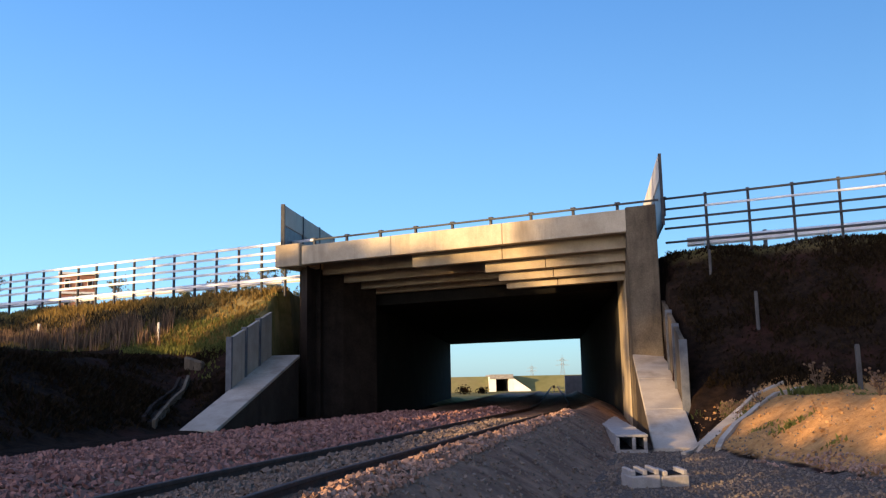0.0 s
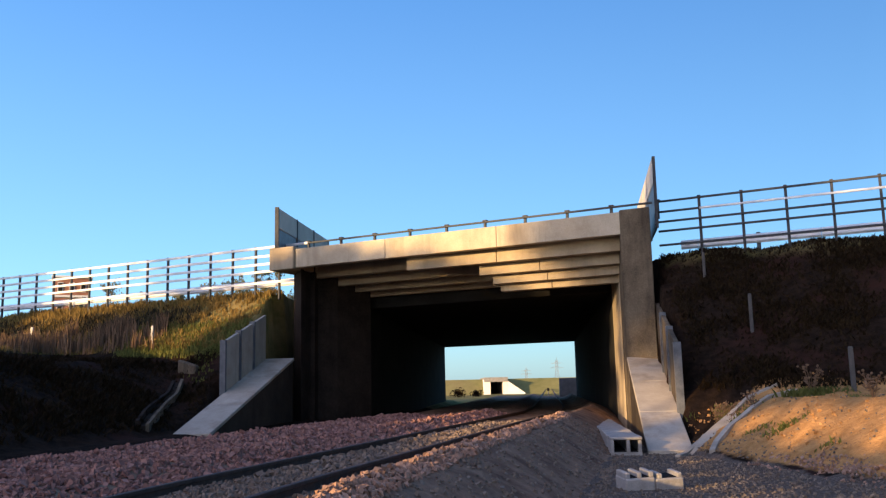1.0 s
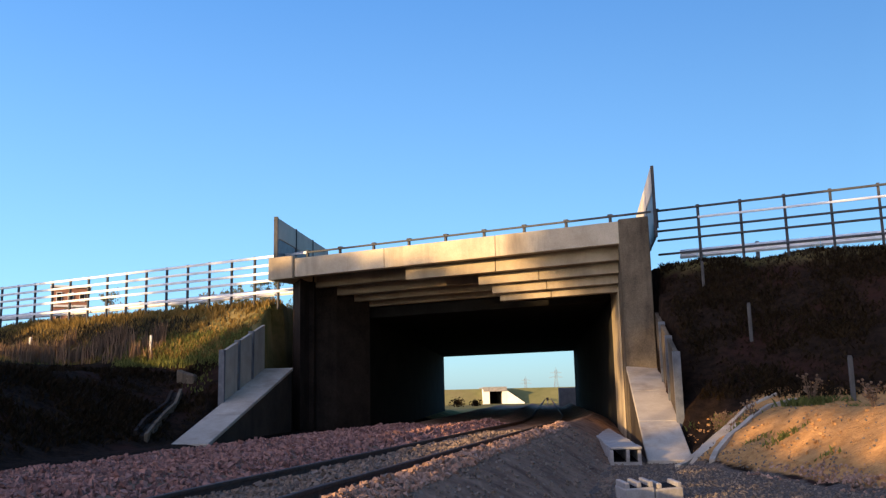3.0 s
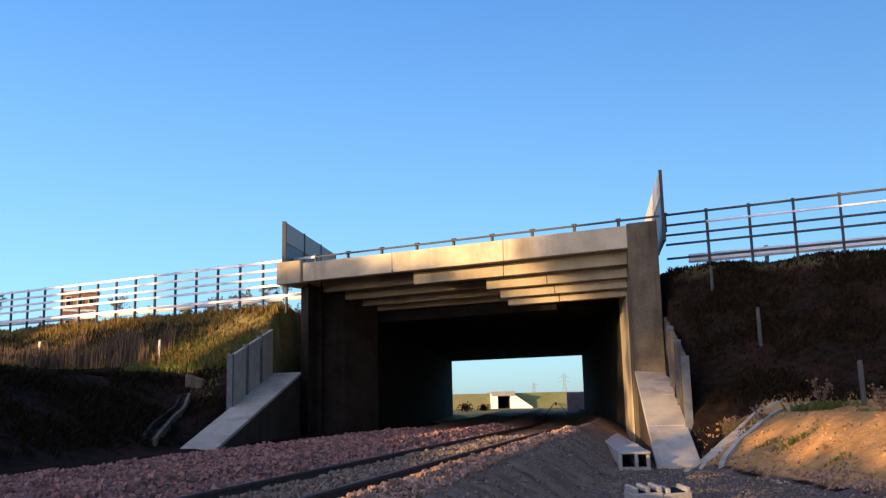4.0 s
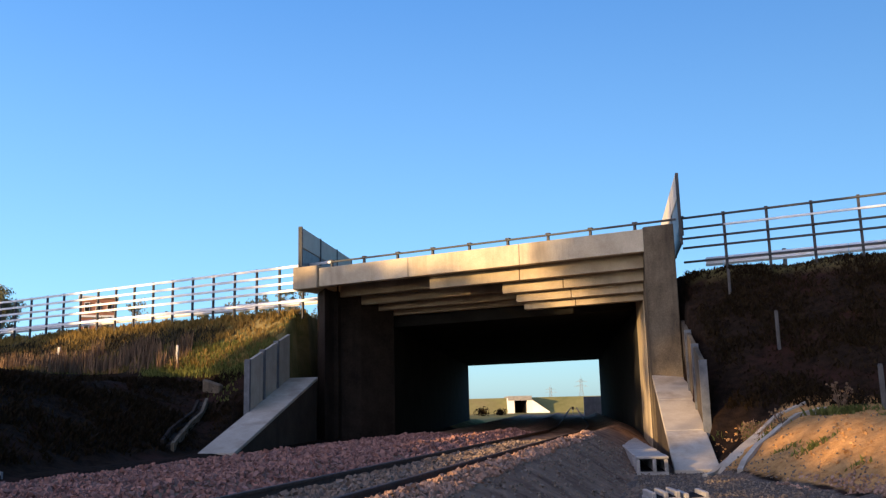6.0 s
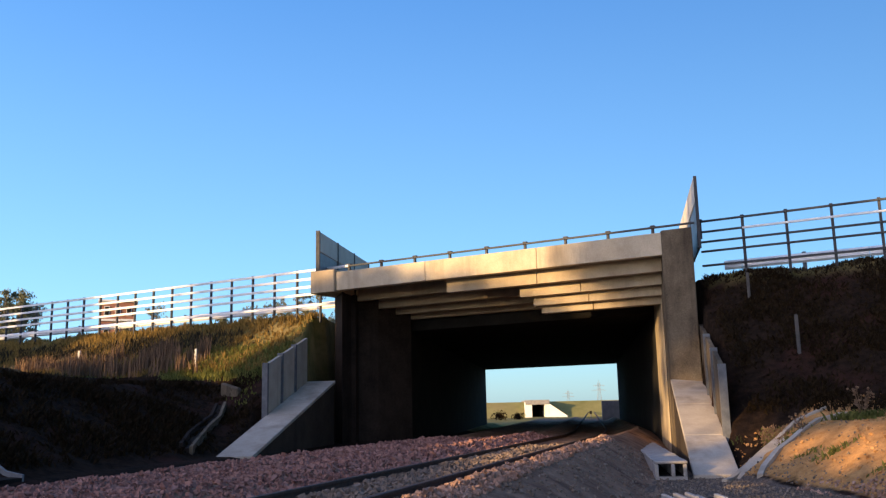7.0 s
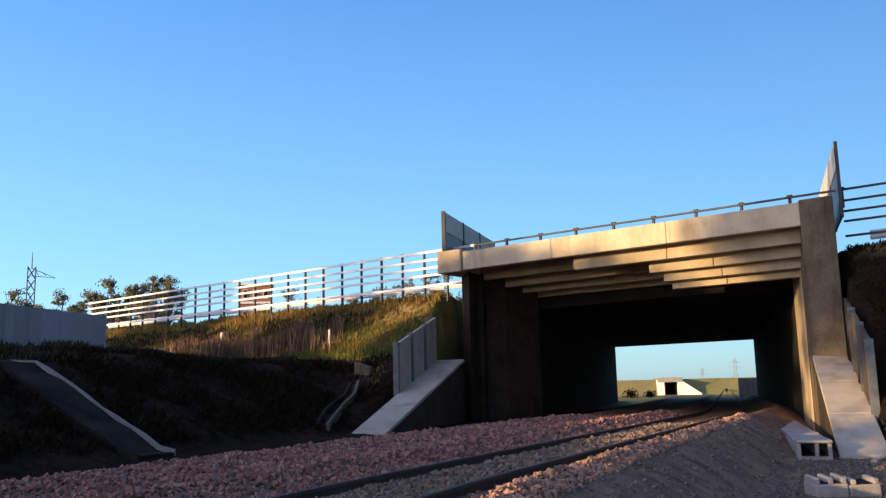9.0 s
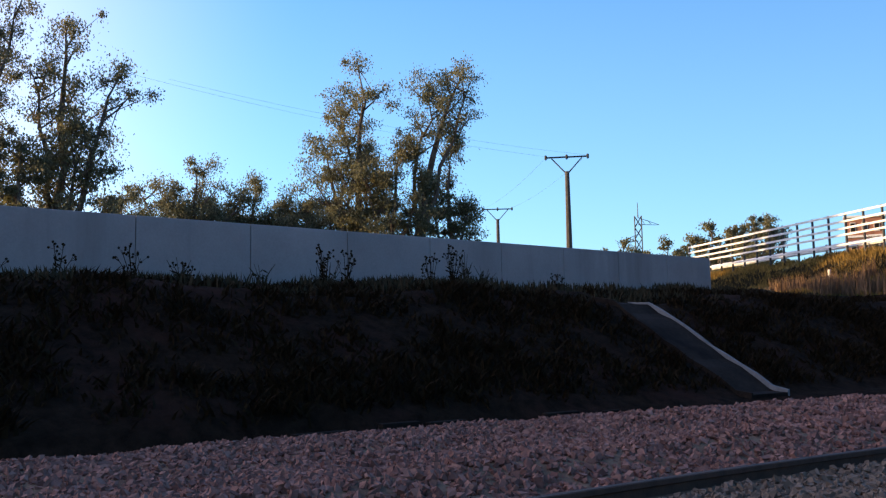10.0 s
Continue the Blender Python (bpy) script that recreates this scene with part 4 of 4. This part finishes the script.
# ---- drains ----
def channel(name, pts, width, wall, mat, label, category, rise=0.06, floor_mat=None, lip=0.08):
    """An open concrete channel that follows the ground along plan points: two kerbs and a floor."""
    t = thing(name, label, category)
    left, right = [], []
    for i, p in enumerate(pts):
        p = Vector(p)
        d = (Vector(pts[min(i + 1, len(pts) - 1)]) - Vector(pts[max(i - 1, 0)])).normalized()
        q = Vector((d.y, -d.x))
        left.append(p - q * width / 2)
        right.append(p + q * width / 2)

    def strip(nm, aa, bb, lift, m):
        v, f = [], []
        for a, b in zip(aa, bb):
            za = ground_z((a.x + b.x) / 2, (a.y + b.y) / 2) + lift
            for q, dz in ((a, -0.3), (b, -0.3), (b, 0), (a, 0)):
                v.append((q.x, q.y, za + dz))
        for k in range(len(aa) - 1):
            for i in range(4):
                f.append((k * 4 + i, k * 4 + (i + 1) % 4, k * 4 + 4 + (i + 1) % 4, k * 4 + 4 + i))
        e = (len(aa) - 1) * 4
        f += [(3, 2, 1, 0), (e, e + 1, e + 2, e + 3)]
        ob = raw(nm, v, f, m)
        ob.parent = t
        return ob

    def inner(side_pts, other, w):
        return [a + (b - a).normalized() * w for a, b in zip(side_pts, other)]

    li, ri = inner(left, right, wall), inner(right, left, wall)
    strip("kerb", left, li, rise + lip * 0.6, floor_mat or mat)
    strip("kerb", ri, right, rise + lip, mat)
    strip("channel_floor", li, ri, rise - 0.04, floor_mat or mat)
    return t


def spaced(a, b, n):
    a, b = Vector(a), Vector(b)
    return [(a + (b - a) * (k / n))[:] for k in range(n + 1)]


channel("drain_chute", spaced((-9.6, 17.78), (-14.4, 18.58), 12), 1.25, 0.06, M_POLE, "concrete drain chute running down the cutting slope", "drain", 0.10, M_SHADE_GRIME, 0.02)
channel("drain_gutter", [(-8.75, 26.3), (-8.95, 27.6), (-9.05, 29.0), (-9.15, 30.5), (-9.3, 31.6)], 0.40, 0.10, M_PIER, "narrow concrete gutter beside the wing wall", "drain", 0.13, M_SHADE_GRIME)
hw = thing("culvert_head", "small pale concrete headwall in the embankment", "headwall")
part("headwall", prism([(-9.75, 33.0), (-8.95, 32.5), (-8.85, 32.8), (-9.65, 33.3)], 2.0, [3.45, 3.2, 3.2, 3.45], 0.06), M_PIER, hw)
part("apron", prism([(-9.65, 32.2), (-9.0, 31.8), (-8.93, 32.5), (-9.7, 32.95)], 1.8, [2.5, 2.38, 2.6, 2.7], 0.03), M_PIER, hw)
channel("drain_gutter", [(5.45, 19.4), (5.75, 20.0), (6.25, 20.55), (6.75, 21.05), (7.2, 21.5), (7.8, 21.9), (8.6, 22.1)], 0.85, 0.12, M_RAMP, "pale concrete gutter curving behind the sandy bank", "drain", 0.01, M_RAMP)
ditch = thing("track_drain", "broken concrete edging of the drain along the track", "drain", kind="structure")
y = 0.5
rng = np.random.default_rng(31)
while y < 26:
    ln = rng.uniform(0.2, 0.9)
    (x0, y0), (x1, y1), (x2, y2), (x3, y3) = on_toe(-7.55, y), on_toe(-7.4, y), on_toe(-7.4, y + ln), on_toe(-7.55, y + ln)
    if abs(y + ln / 2 - 18.4) > 1.6:
        part("kerb_stone", prism([(x0, y0), (x1, y1), (x2, y2), (x3, y3)], 0.7, 0.93 + rng.uniform(-0.05, 0.06), 0.01), M_TROUGH if rng.random() < 0.4 else M_SHADE_GRIME, ditch)
    y += ln + rng.uniform(0.05, 0.9)


# ---- cable troughs ----
def cable_trough(x, y, z, turn, lids, label):
    t = thing("cable_trough", label, "trough", (x, y, z), "cable troughs")
    t.rotation_euler = (0, 0, turn)
    bm = block((0.70, 1.0, 0.07), (0, 0, 0.035))
    for dx in (-0.31, 0.05, 0.31):
        block((0.08, 1.0, 0.27), (dx, 0, 0.205), 0.01, bm)
    part("body", bm, M_TROUGH, t)
    # A dark sheet on the trough floor stands for the shade inside.
    part("trough_shade", block((0.54, 0.9, 0.02), (0, 0.04, 0.084)), M_DARK, t)
    for k in range(lids):
        part("lid", block((0.72, 0.46, 0.06), (random.uniform(-0.02, 0.02), -0.25 + 0.5 * k, 0.372 + random.uniform(0, 0.008)), 0.012), M_TROUGH, t)
    return t


v0, v1 = Vector((4.25, 20.9)), Vector((5.75, 32.9))
head = math.atan2(-(v1 - v0).x, (v1 - v0).y)
for k in range(11):
    p = v0 + (v1 - v0).normalized() * (1.03 * k)
    cable_trough(p.x, p.y, 0.58, head + random.uniform(-0.02, 0.02), 2, "concrete cable trough with slab lids beside the pier")


def loose_block(x, y, z, turn):
    """A heavy trough end block lying on its side, with two shallow dark slots in its top."""
    t = thing("trough_block", "loose grey concrete trough block lying on the gravel", "concrete block", (x, y, z))
    t.rotation_euler = (radians(3), radians(-2), turn)
    part("end_block", block((0.46, 0.52, 0.26), (-0.235, 0, 0.13), 0.02), M_TROUGH, t)
    part("end_block", block((0.44, 0.46, 0.23), (0.225, -0.03, 0.115), 0.02), M_TROUGH, t)
    for cx in (-0.42, -0.235, -0.05):
        part("rib", block((0.07, 0.46, 0.09), (cx, 0, 0.30), 0.012), M_TROUGH, t)
    for cx in (0.08, 0.39):
        part("rib", block((0.07, 0.42, 0.08), (cx, -0.03, 0.265), 0.012), M_TROUGH, t)
    # Dark sheets between the ribs paint the shade in the slots.
    for cx, w, zz in ((-0.327, 0.11, 0.267), (-0.142, 0.11, 0.267), (0.235, 0.22, 0.237)):
        part("slot", block((w, 0.40, 0.012), (cx, 0, zz)), M_DARK, t, "dark sheet standing for the shade in a slot")
    return t


loose_block(3.2, 13.95, 0.54, 0.12)


# ---- posts ----
def marker_post(x, y, h, w, mat, label):
    t = thing("marker_post", label, "post", (x, y, ground_z(x, y) - 0.25), "marker posts")
    bm = block((w, w, h + 0.25), (0, 0, (h + 0.25) / 2), 0.012)
    part("shaft", bm, mat, t)
    part("cap", block((w * 0.8, w * 0.8, 0.03), (0, 0, h + 0.262), 0.008), mat, t)
    return t


marker_post(8.84, 24.9, 1.05, 0.085, M_MAST, "grey concrete fence post standing on the dark embankment")
marker_post(9.64, 20.75, 1.02, 0.095, M_MAST, "grey concrete fence post behind the sandy bank")
marker_post(8.55, 28.0, 0.8, 0.08, M_MAST, "grey concrete fence post near the motorway fence")
marker_post(-18.5, 40.2, 0.85, 0.11, M_PALE, "pale concrete marker post in the embankment grass")
marker_post(-11.66, 35.95, 0.85, 0.09, M_PALE, "pale concrete marker post in the embankment grass")


# ---- power lines ----
def power_pole(az, dist, top, label):
    a = radians(az)
    x, y = math.sin(a) * dist, math.cos(a) * dist
    z = ground_z(x, y)
    t = thing("power_pole", label, "power pole", (x, y, z), "power poles")
    t.rotation_euler = (0, 0, -a)
    h = top - z
    part("mast", tube([(0, 0, -0.3), (0.0, 0, h)], [0.26, 0.15], 8), M_MAST, t)
    for sx in (-1, 1):
        part("brace", tube([(0.1 * sx, 0, h - 0.1), (1.05 * sx, 0, h + 0.95)], [0.045, 0.045], 5), M_IRON, t)
    part("crossarm", block((3.0, 0.12, 0.10), (0, 0, h + 1.02), 0.01), M_IRON, t)
    for sx in (-1.45, 0.0, 1.45):
        part("insulator", tube([(sx, 0, h + 0.85), (sx, 0, h + 0.95), (sx, 0, h + 1.16), (sx, 0, h + 1.2)], [0.05, 0.1, 0.09, 0.03], 7), M_IRON, t)
    return t


power_pole(-40.2, 61, 14.0, "concrete power pole with a forked crossarm")
power_pole(-44.8, 88, 14.6, "farther concrete power pole with a forked crossarm")


def power_cable(a, b, sag):
    """A thin cable between two points (azimuth, distance, height)."""
    ends = [Vector((math.sin(radians(q)) * d, math.cos(radians(q)) * d, z)) for q, d, z in (a, b)]
    pts = [ends[0].lerp(ends[1], k / 16) - Vector((0, 0, sag * 4 * (k / 16) * (1 - k / 16))) for k in range(17)]
    ob = part("power_cable", tube(pts, [0.006] * 17, 4), M_IRON)
    return tagged(ob, "thin dark power cable strung between poles", "cable", "power cables")


power_cable((-41.5, 61, 15.1), (-69.8, 52, 18.1), 0.5)
power_cable((-38.9, 61, 15.1), (-66.0, 56, 18.9), 0.5)
power_cable((-41.5, 61, 15.1), (-45.7, 88, 15.7), 0.4)
power_cable((-38.9, 61, 15.1), (-43.9, 88, 15.7), 0.4)


def lattice_tower(x, y, z, h, base, turn, arms, label, thick=0.12, steel=None):
    t = thing("lattice_tower", label, "pylon", (x, y, z), "pylons")
    t.rotation_euler = (0, 0, turn)
    levels = 11
    top = base * 0.3

    def corner(i, k):
        f = k / levels
        w = (base + (top - base) * min(f * 1.5, 1)) / 2
        sx, sy = ((-1, -1), (1, -1), (1, 1), (-1, 1))[i % 4]
        return (sx * w, sy * w, h * 0.9 * f)
    for i in range(4):
        part("leg", tube([corner(i, k) for k in range(levels + 1)], [thick] * (levels + 1), 4), steel or M_IRON, t)
    bm = bmesh.new()
    for k in range(levels):
        for i in range(4):
            tube([corner(i, k), corner(i + 1, k + 1)], [thick * 0.6] * 2, 3, bm)
            tube([corner(i + 1, k), corner(i, k + 1)], [thick * 0.6] * 2, 3, bm)
    part("bracing", bm, steel or M_IRON, t)
    part("spire", tube([(0, 0, h * 0.89), (0, 0, h)], [thick, thick * 0.5], 4), steel or M_IRON, t)
    for sx, f, reach in arms:
        bm = tube([(0, 0, h * f), (sx * reach, 0, h * (f - 0.01))], [thick * 0.8, thick * 0.5], 4)
        tube([(0, 0, h * (f + 0.05)), (sx * reach, 0, h * (f - 0.01))], [thick * 0.8, thick * 0.5], 4, bm)
        for q in (0.3, 0.6):
            tube([(sx * reach * q, 0, h * f), (sx * reach * (q - 0.15), 0, h * (f + 0.05 * (1.15 - q)))], [thick * 0.5] * 2, 3, bm)
        part("crossarm", bm, steel or M_IRON, t)
    return t


ARMS = [(1, 0.84, 4.6), (-1, 0.72, 4.8), (1, 0.55, 5.0)]
a = radians(-35.8)
lattice_tower(math.sin(a) * 200, math.cos(a) * 200, 2.0, 31.0, 5.0, -a, ARMS, "steel lattice pylon beyond the boundary wall")


# ---- crash barrier beyond the fence ----
barrier = thing("crash_barrier", "galvanised crash barrier behind the motorway fence", "barrier")
prof = [(0.0, -0.16), (0.06, -0.09), (0.0, 0.0), (0.06, 0.09), (0.0, 0.16), (-0.02, 0.15), (0.03, 0.08), (-0.03, 0.0), (0.03, -0.08), (-0.02, -0.15)]


def barrier_run(u0, u1):
    k = u0
    while k < u1 - 0.1:
        e = min(k + 4.0, u1)
        v, f = [], []
        for q in (k + 0.01, e - 0.01):
            p = fence_at(q) + N * 1.0
            for dn, dz in prof:
                v.append((p.x - N.x * dn, p.y - N.y * dn, 6.98 + dz))
        m = len(prof)
        for i in range(m):
            f.append((i, (i + 1) % m, m + (i + 1) % m, m + i))
        ob = raw("barrier_beam", v, f, M_BARRIER, barrier)
        p = fence_at(k + 2.0) + N * 1.12
        part("barrier_post", block((0.1, 0.12, 1.1), (p.x, p.y, 6.65)), M_STEEL, barrier)
        k = e


barrier_run(-14.0, -1.4)
barrier_run(SPAN + 1.4, 46.0)


# ---- beyond the underpass ----
far = thing("far_embankment", "grassy embankment crossing the line in the distance", "embankment", kind="structure")
yb = 250.0


def bank_piece(x0, x1):
    v = [(x0, yb - 9, -0.3), (x0, yb, 4.2), (x0, yb + 14, 4.2), (x0, yb + 22, -0.3), (x1, yb - 9, -0.3), (x1, yb, 4.2), (x1, yb + 14, 4.2), (x1, yb + 22, -0.3)]
    raw("bank", v, [(0, 4, 5, 1), (1, 5, 6, 2), (2, 6, 7, 3), (0, 1, 2, 3), (7, 6, 5, 4), (0, 3, 7, 4)], M_FIELD, far)


xc = math.tan(radians(3.5)) * yb
bank_piece(-420, xc - 2.9)
bank_piece(xc + 2.9, 460)
fb = thing("far_bridge", "small white concrete underpass in the distant embankment", "bridge")
part("abutment", prism([(xc - 3.6, yb - 9), (xc - 1.7, yb - 9), (xc - 1.7, yb + 16), (xc - 2.9, yb + 16)], -0.3, 4.0), M_WHITE, fb)
part("abutment", prism([(xc + 1.7, yb - 9), (xc + 2.9, yb - 9), (xc + 2.9, yb + 16), (xc + 1.7, yb + 16)], -0.3, 4.0), M_WHITE, fb)
part("deck", prism([(xc - 3.4, yb - 9.2), (xc + 3.0, yb - 9.2), (xc + 3.0, yb + 16), (xc - 3.4, yb + 16)], 3.4, 4.6), M_POLE, fb)
part("wing", prism([(xc + 2.95, yb - 9.1), (xc + 7.6, yb - 9.6), (xc + 7.6, yb - 9.0), (xc + 2.95, yb - 8.5)], -0.3, [3.6, 0.3, 0.3, 3.6]), M_WHITE, fb)
# Black sheet added across the far opening to stand for its shade.
part("opening_shade", prism([(xc - 1.7, yb + 15), (xc + 1.7, yb + 15), (xc + 1.7, yb + 15.5), (xc - 1.7, yb + 15.5)], -0.3, 3.4), M_DARK, fb)
# These pylons get a paler material than the near one, standing for haze.
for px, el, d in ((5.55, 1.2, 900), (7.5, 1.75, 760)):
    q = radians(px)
    lattice_tower(math.sin(q) * d, math.cos(q) * d, 0, 2.2 + d * math.tan(radians(el)), 6, -q, [(1, 0.8, 5), (-1, 0.8, 5), (1, 0.65, 6), (-1, 0.65, 6)], "lattice pylon on the horizon, paled in colour for haze", 0.14, M_POLE)


def far_bush(az, dist, r, seed):
    rng = np.random.default_rng(seed)
    q = radians(az)
    x, y = math.sin(q) * dist, math.cos(q) * dist
    verts, faces = [], []
    for _ in range(420):
        o = rng.normal(0, 1, 3)
        o = o / np.linalg.norm(o) * r * rng.uniform(0.3, 1.0) * (0.75 + 0.35 * math.sin(3 * o[0] + 2 * o[1]))
        p = np.array([x, y, ground_z(x, y) + r * 0.55]) + o * np.array([1.2, 1.2, 0.75])
        b = len(verts)
        for _k in range(3):
            verts.append(tuple(p + rng.normal(0, 0.17, 3)))
        faces.append((b, b + 1, b + 2))
    ob = raw("bush", verts, faces, M_BUSH)
    tagged(ob, "dark round bush in the field beyond the underpass", "bush", "field bushes")


far_bush(1.15, 190, 1.7, 1)
far_bush(2.3, 195, 1.2, 2)
part("far_wing_wall", prism([(10.98, 82.0), (12.9, 81.0), (13.0, 82.2), (11.02, 82.6)], -0.3, 2.8, 0.03), M_POLE, bridge, "grey concrete wing wall at the far end")


def far_house(az, dist, w, base, top, label):
    """A brick block of flats with pale floor bands and dark windows."""
    q = radians(az)
    t = thing("apartment_building", label, "building", (math.sin(q) * dist, math.cos(q) * dist, 0), "far buildings")
    t.rotation_euler = (0, 0, -q)
    part("wall", block((w, 9.0, top), (0, 4.5, top / 2)), M_BRICK, t)
    part("roof", block((w + 0.6, 9.6, 0.35), (0, 4.5, top + 0.18), 0.03), M_WHITE, t)
    z = top - 2.9
    while z > base:
        part("floor_band", block((w + 0.2, 0.3, 0.35), (0, -0.06, z), 0.02), M_WHITE, t)
        for c in range(3):
            wx = (c - 1) * w * 0.31
            win = part("window", block((w * 0.15, 0.12, 1.5), (wx, -0.02, z + 1.45)), M_WHITE, t)
            part("pane", block((w * 0.12, 0.05, 1.3), (wx, -0.09, z + 1.45)), M_DARK, win)
        z -= 2.9
    return t


M_BRICK = material("red_brick_facade", (0.24, 0.11, 0.075), (0.36, 0.18, 0.12), 0.4, 5, 0.9, 0.1)
far_house(-22.65, 150, 5.4, 8.0, 20.6, "red-brown brick block of flats with white floor bands")
for az, dist, el, sd in ((-13.2, 105, 7.0, 80), (-12.0, 108, 7.6, 81), (-10.9, 104, 7.9, 82), (-20.8, 120, 6.6, 83), (-17.2, 115, 6.1, 84), (-15.3, 112, 6.3, 85)):
    gum_tree(az, dist, 2.2 + dist * math.tan(radians(el)), sd, "distant gum tree beyond the motorway", [(0.05, 1.0, 0.8), (0.25, 0.85, 0.6), (-0.25, 0.85, 0.6)], 0.35, leaf=0.3, per=60, clumps=6, size=1.0)
for az, h in ((6.9, 1.2), (8.1, 1.9)):
    q = radians(az)
    x, y = math.sin(q) * 120, math.cos(q) * 120
    t = thing("line_post", "thin dark signal post beside the line", "post", (x, y, ground_z(x, y)), "line posts")
    part("shaft", tube([(0, 0, -0.2), (0, 0, h)], [0.07, 0.06], 6), M_STEEL, t)
    part("head", block((0.3, 0.2, 0.4), (0, 0, h), 0.02), M_DARK, t)
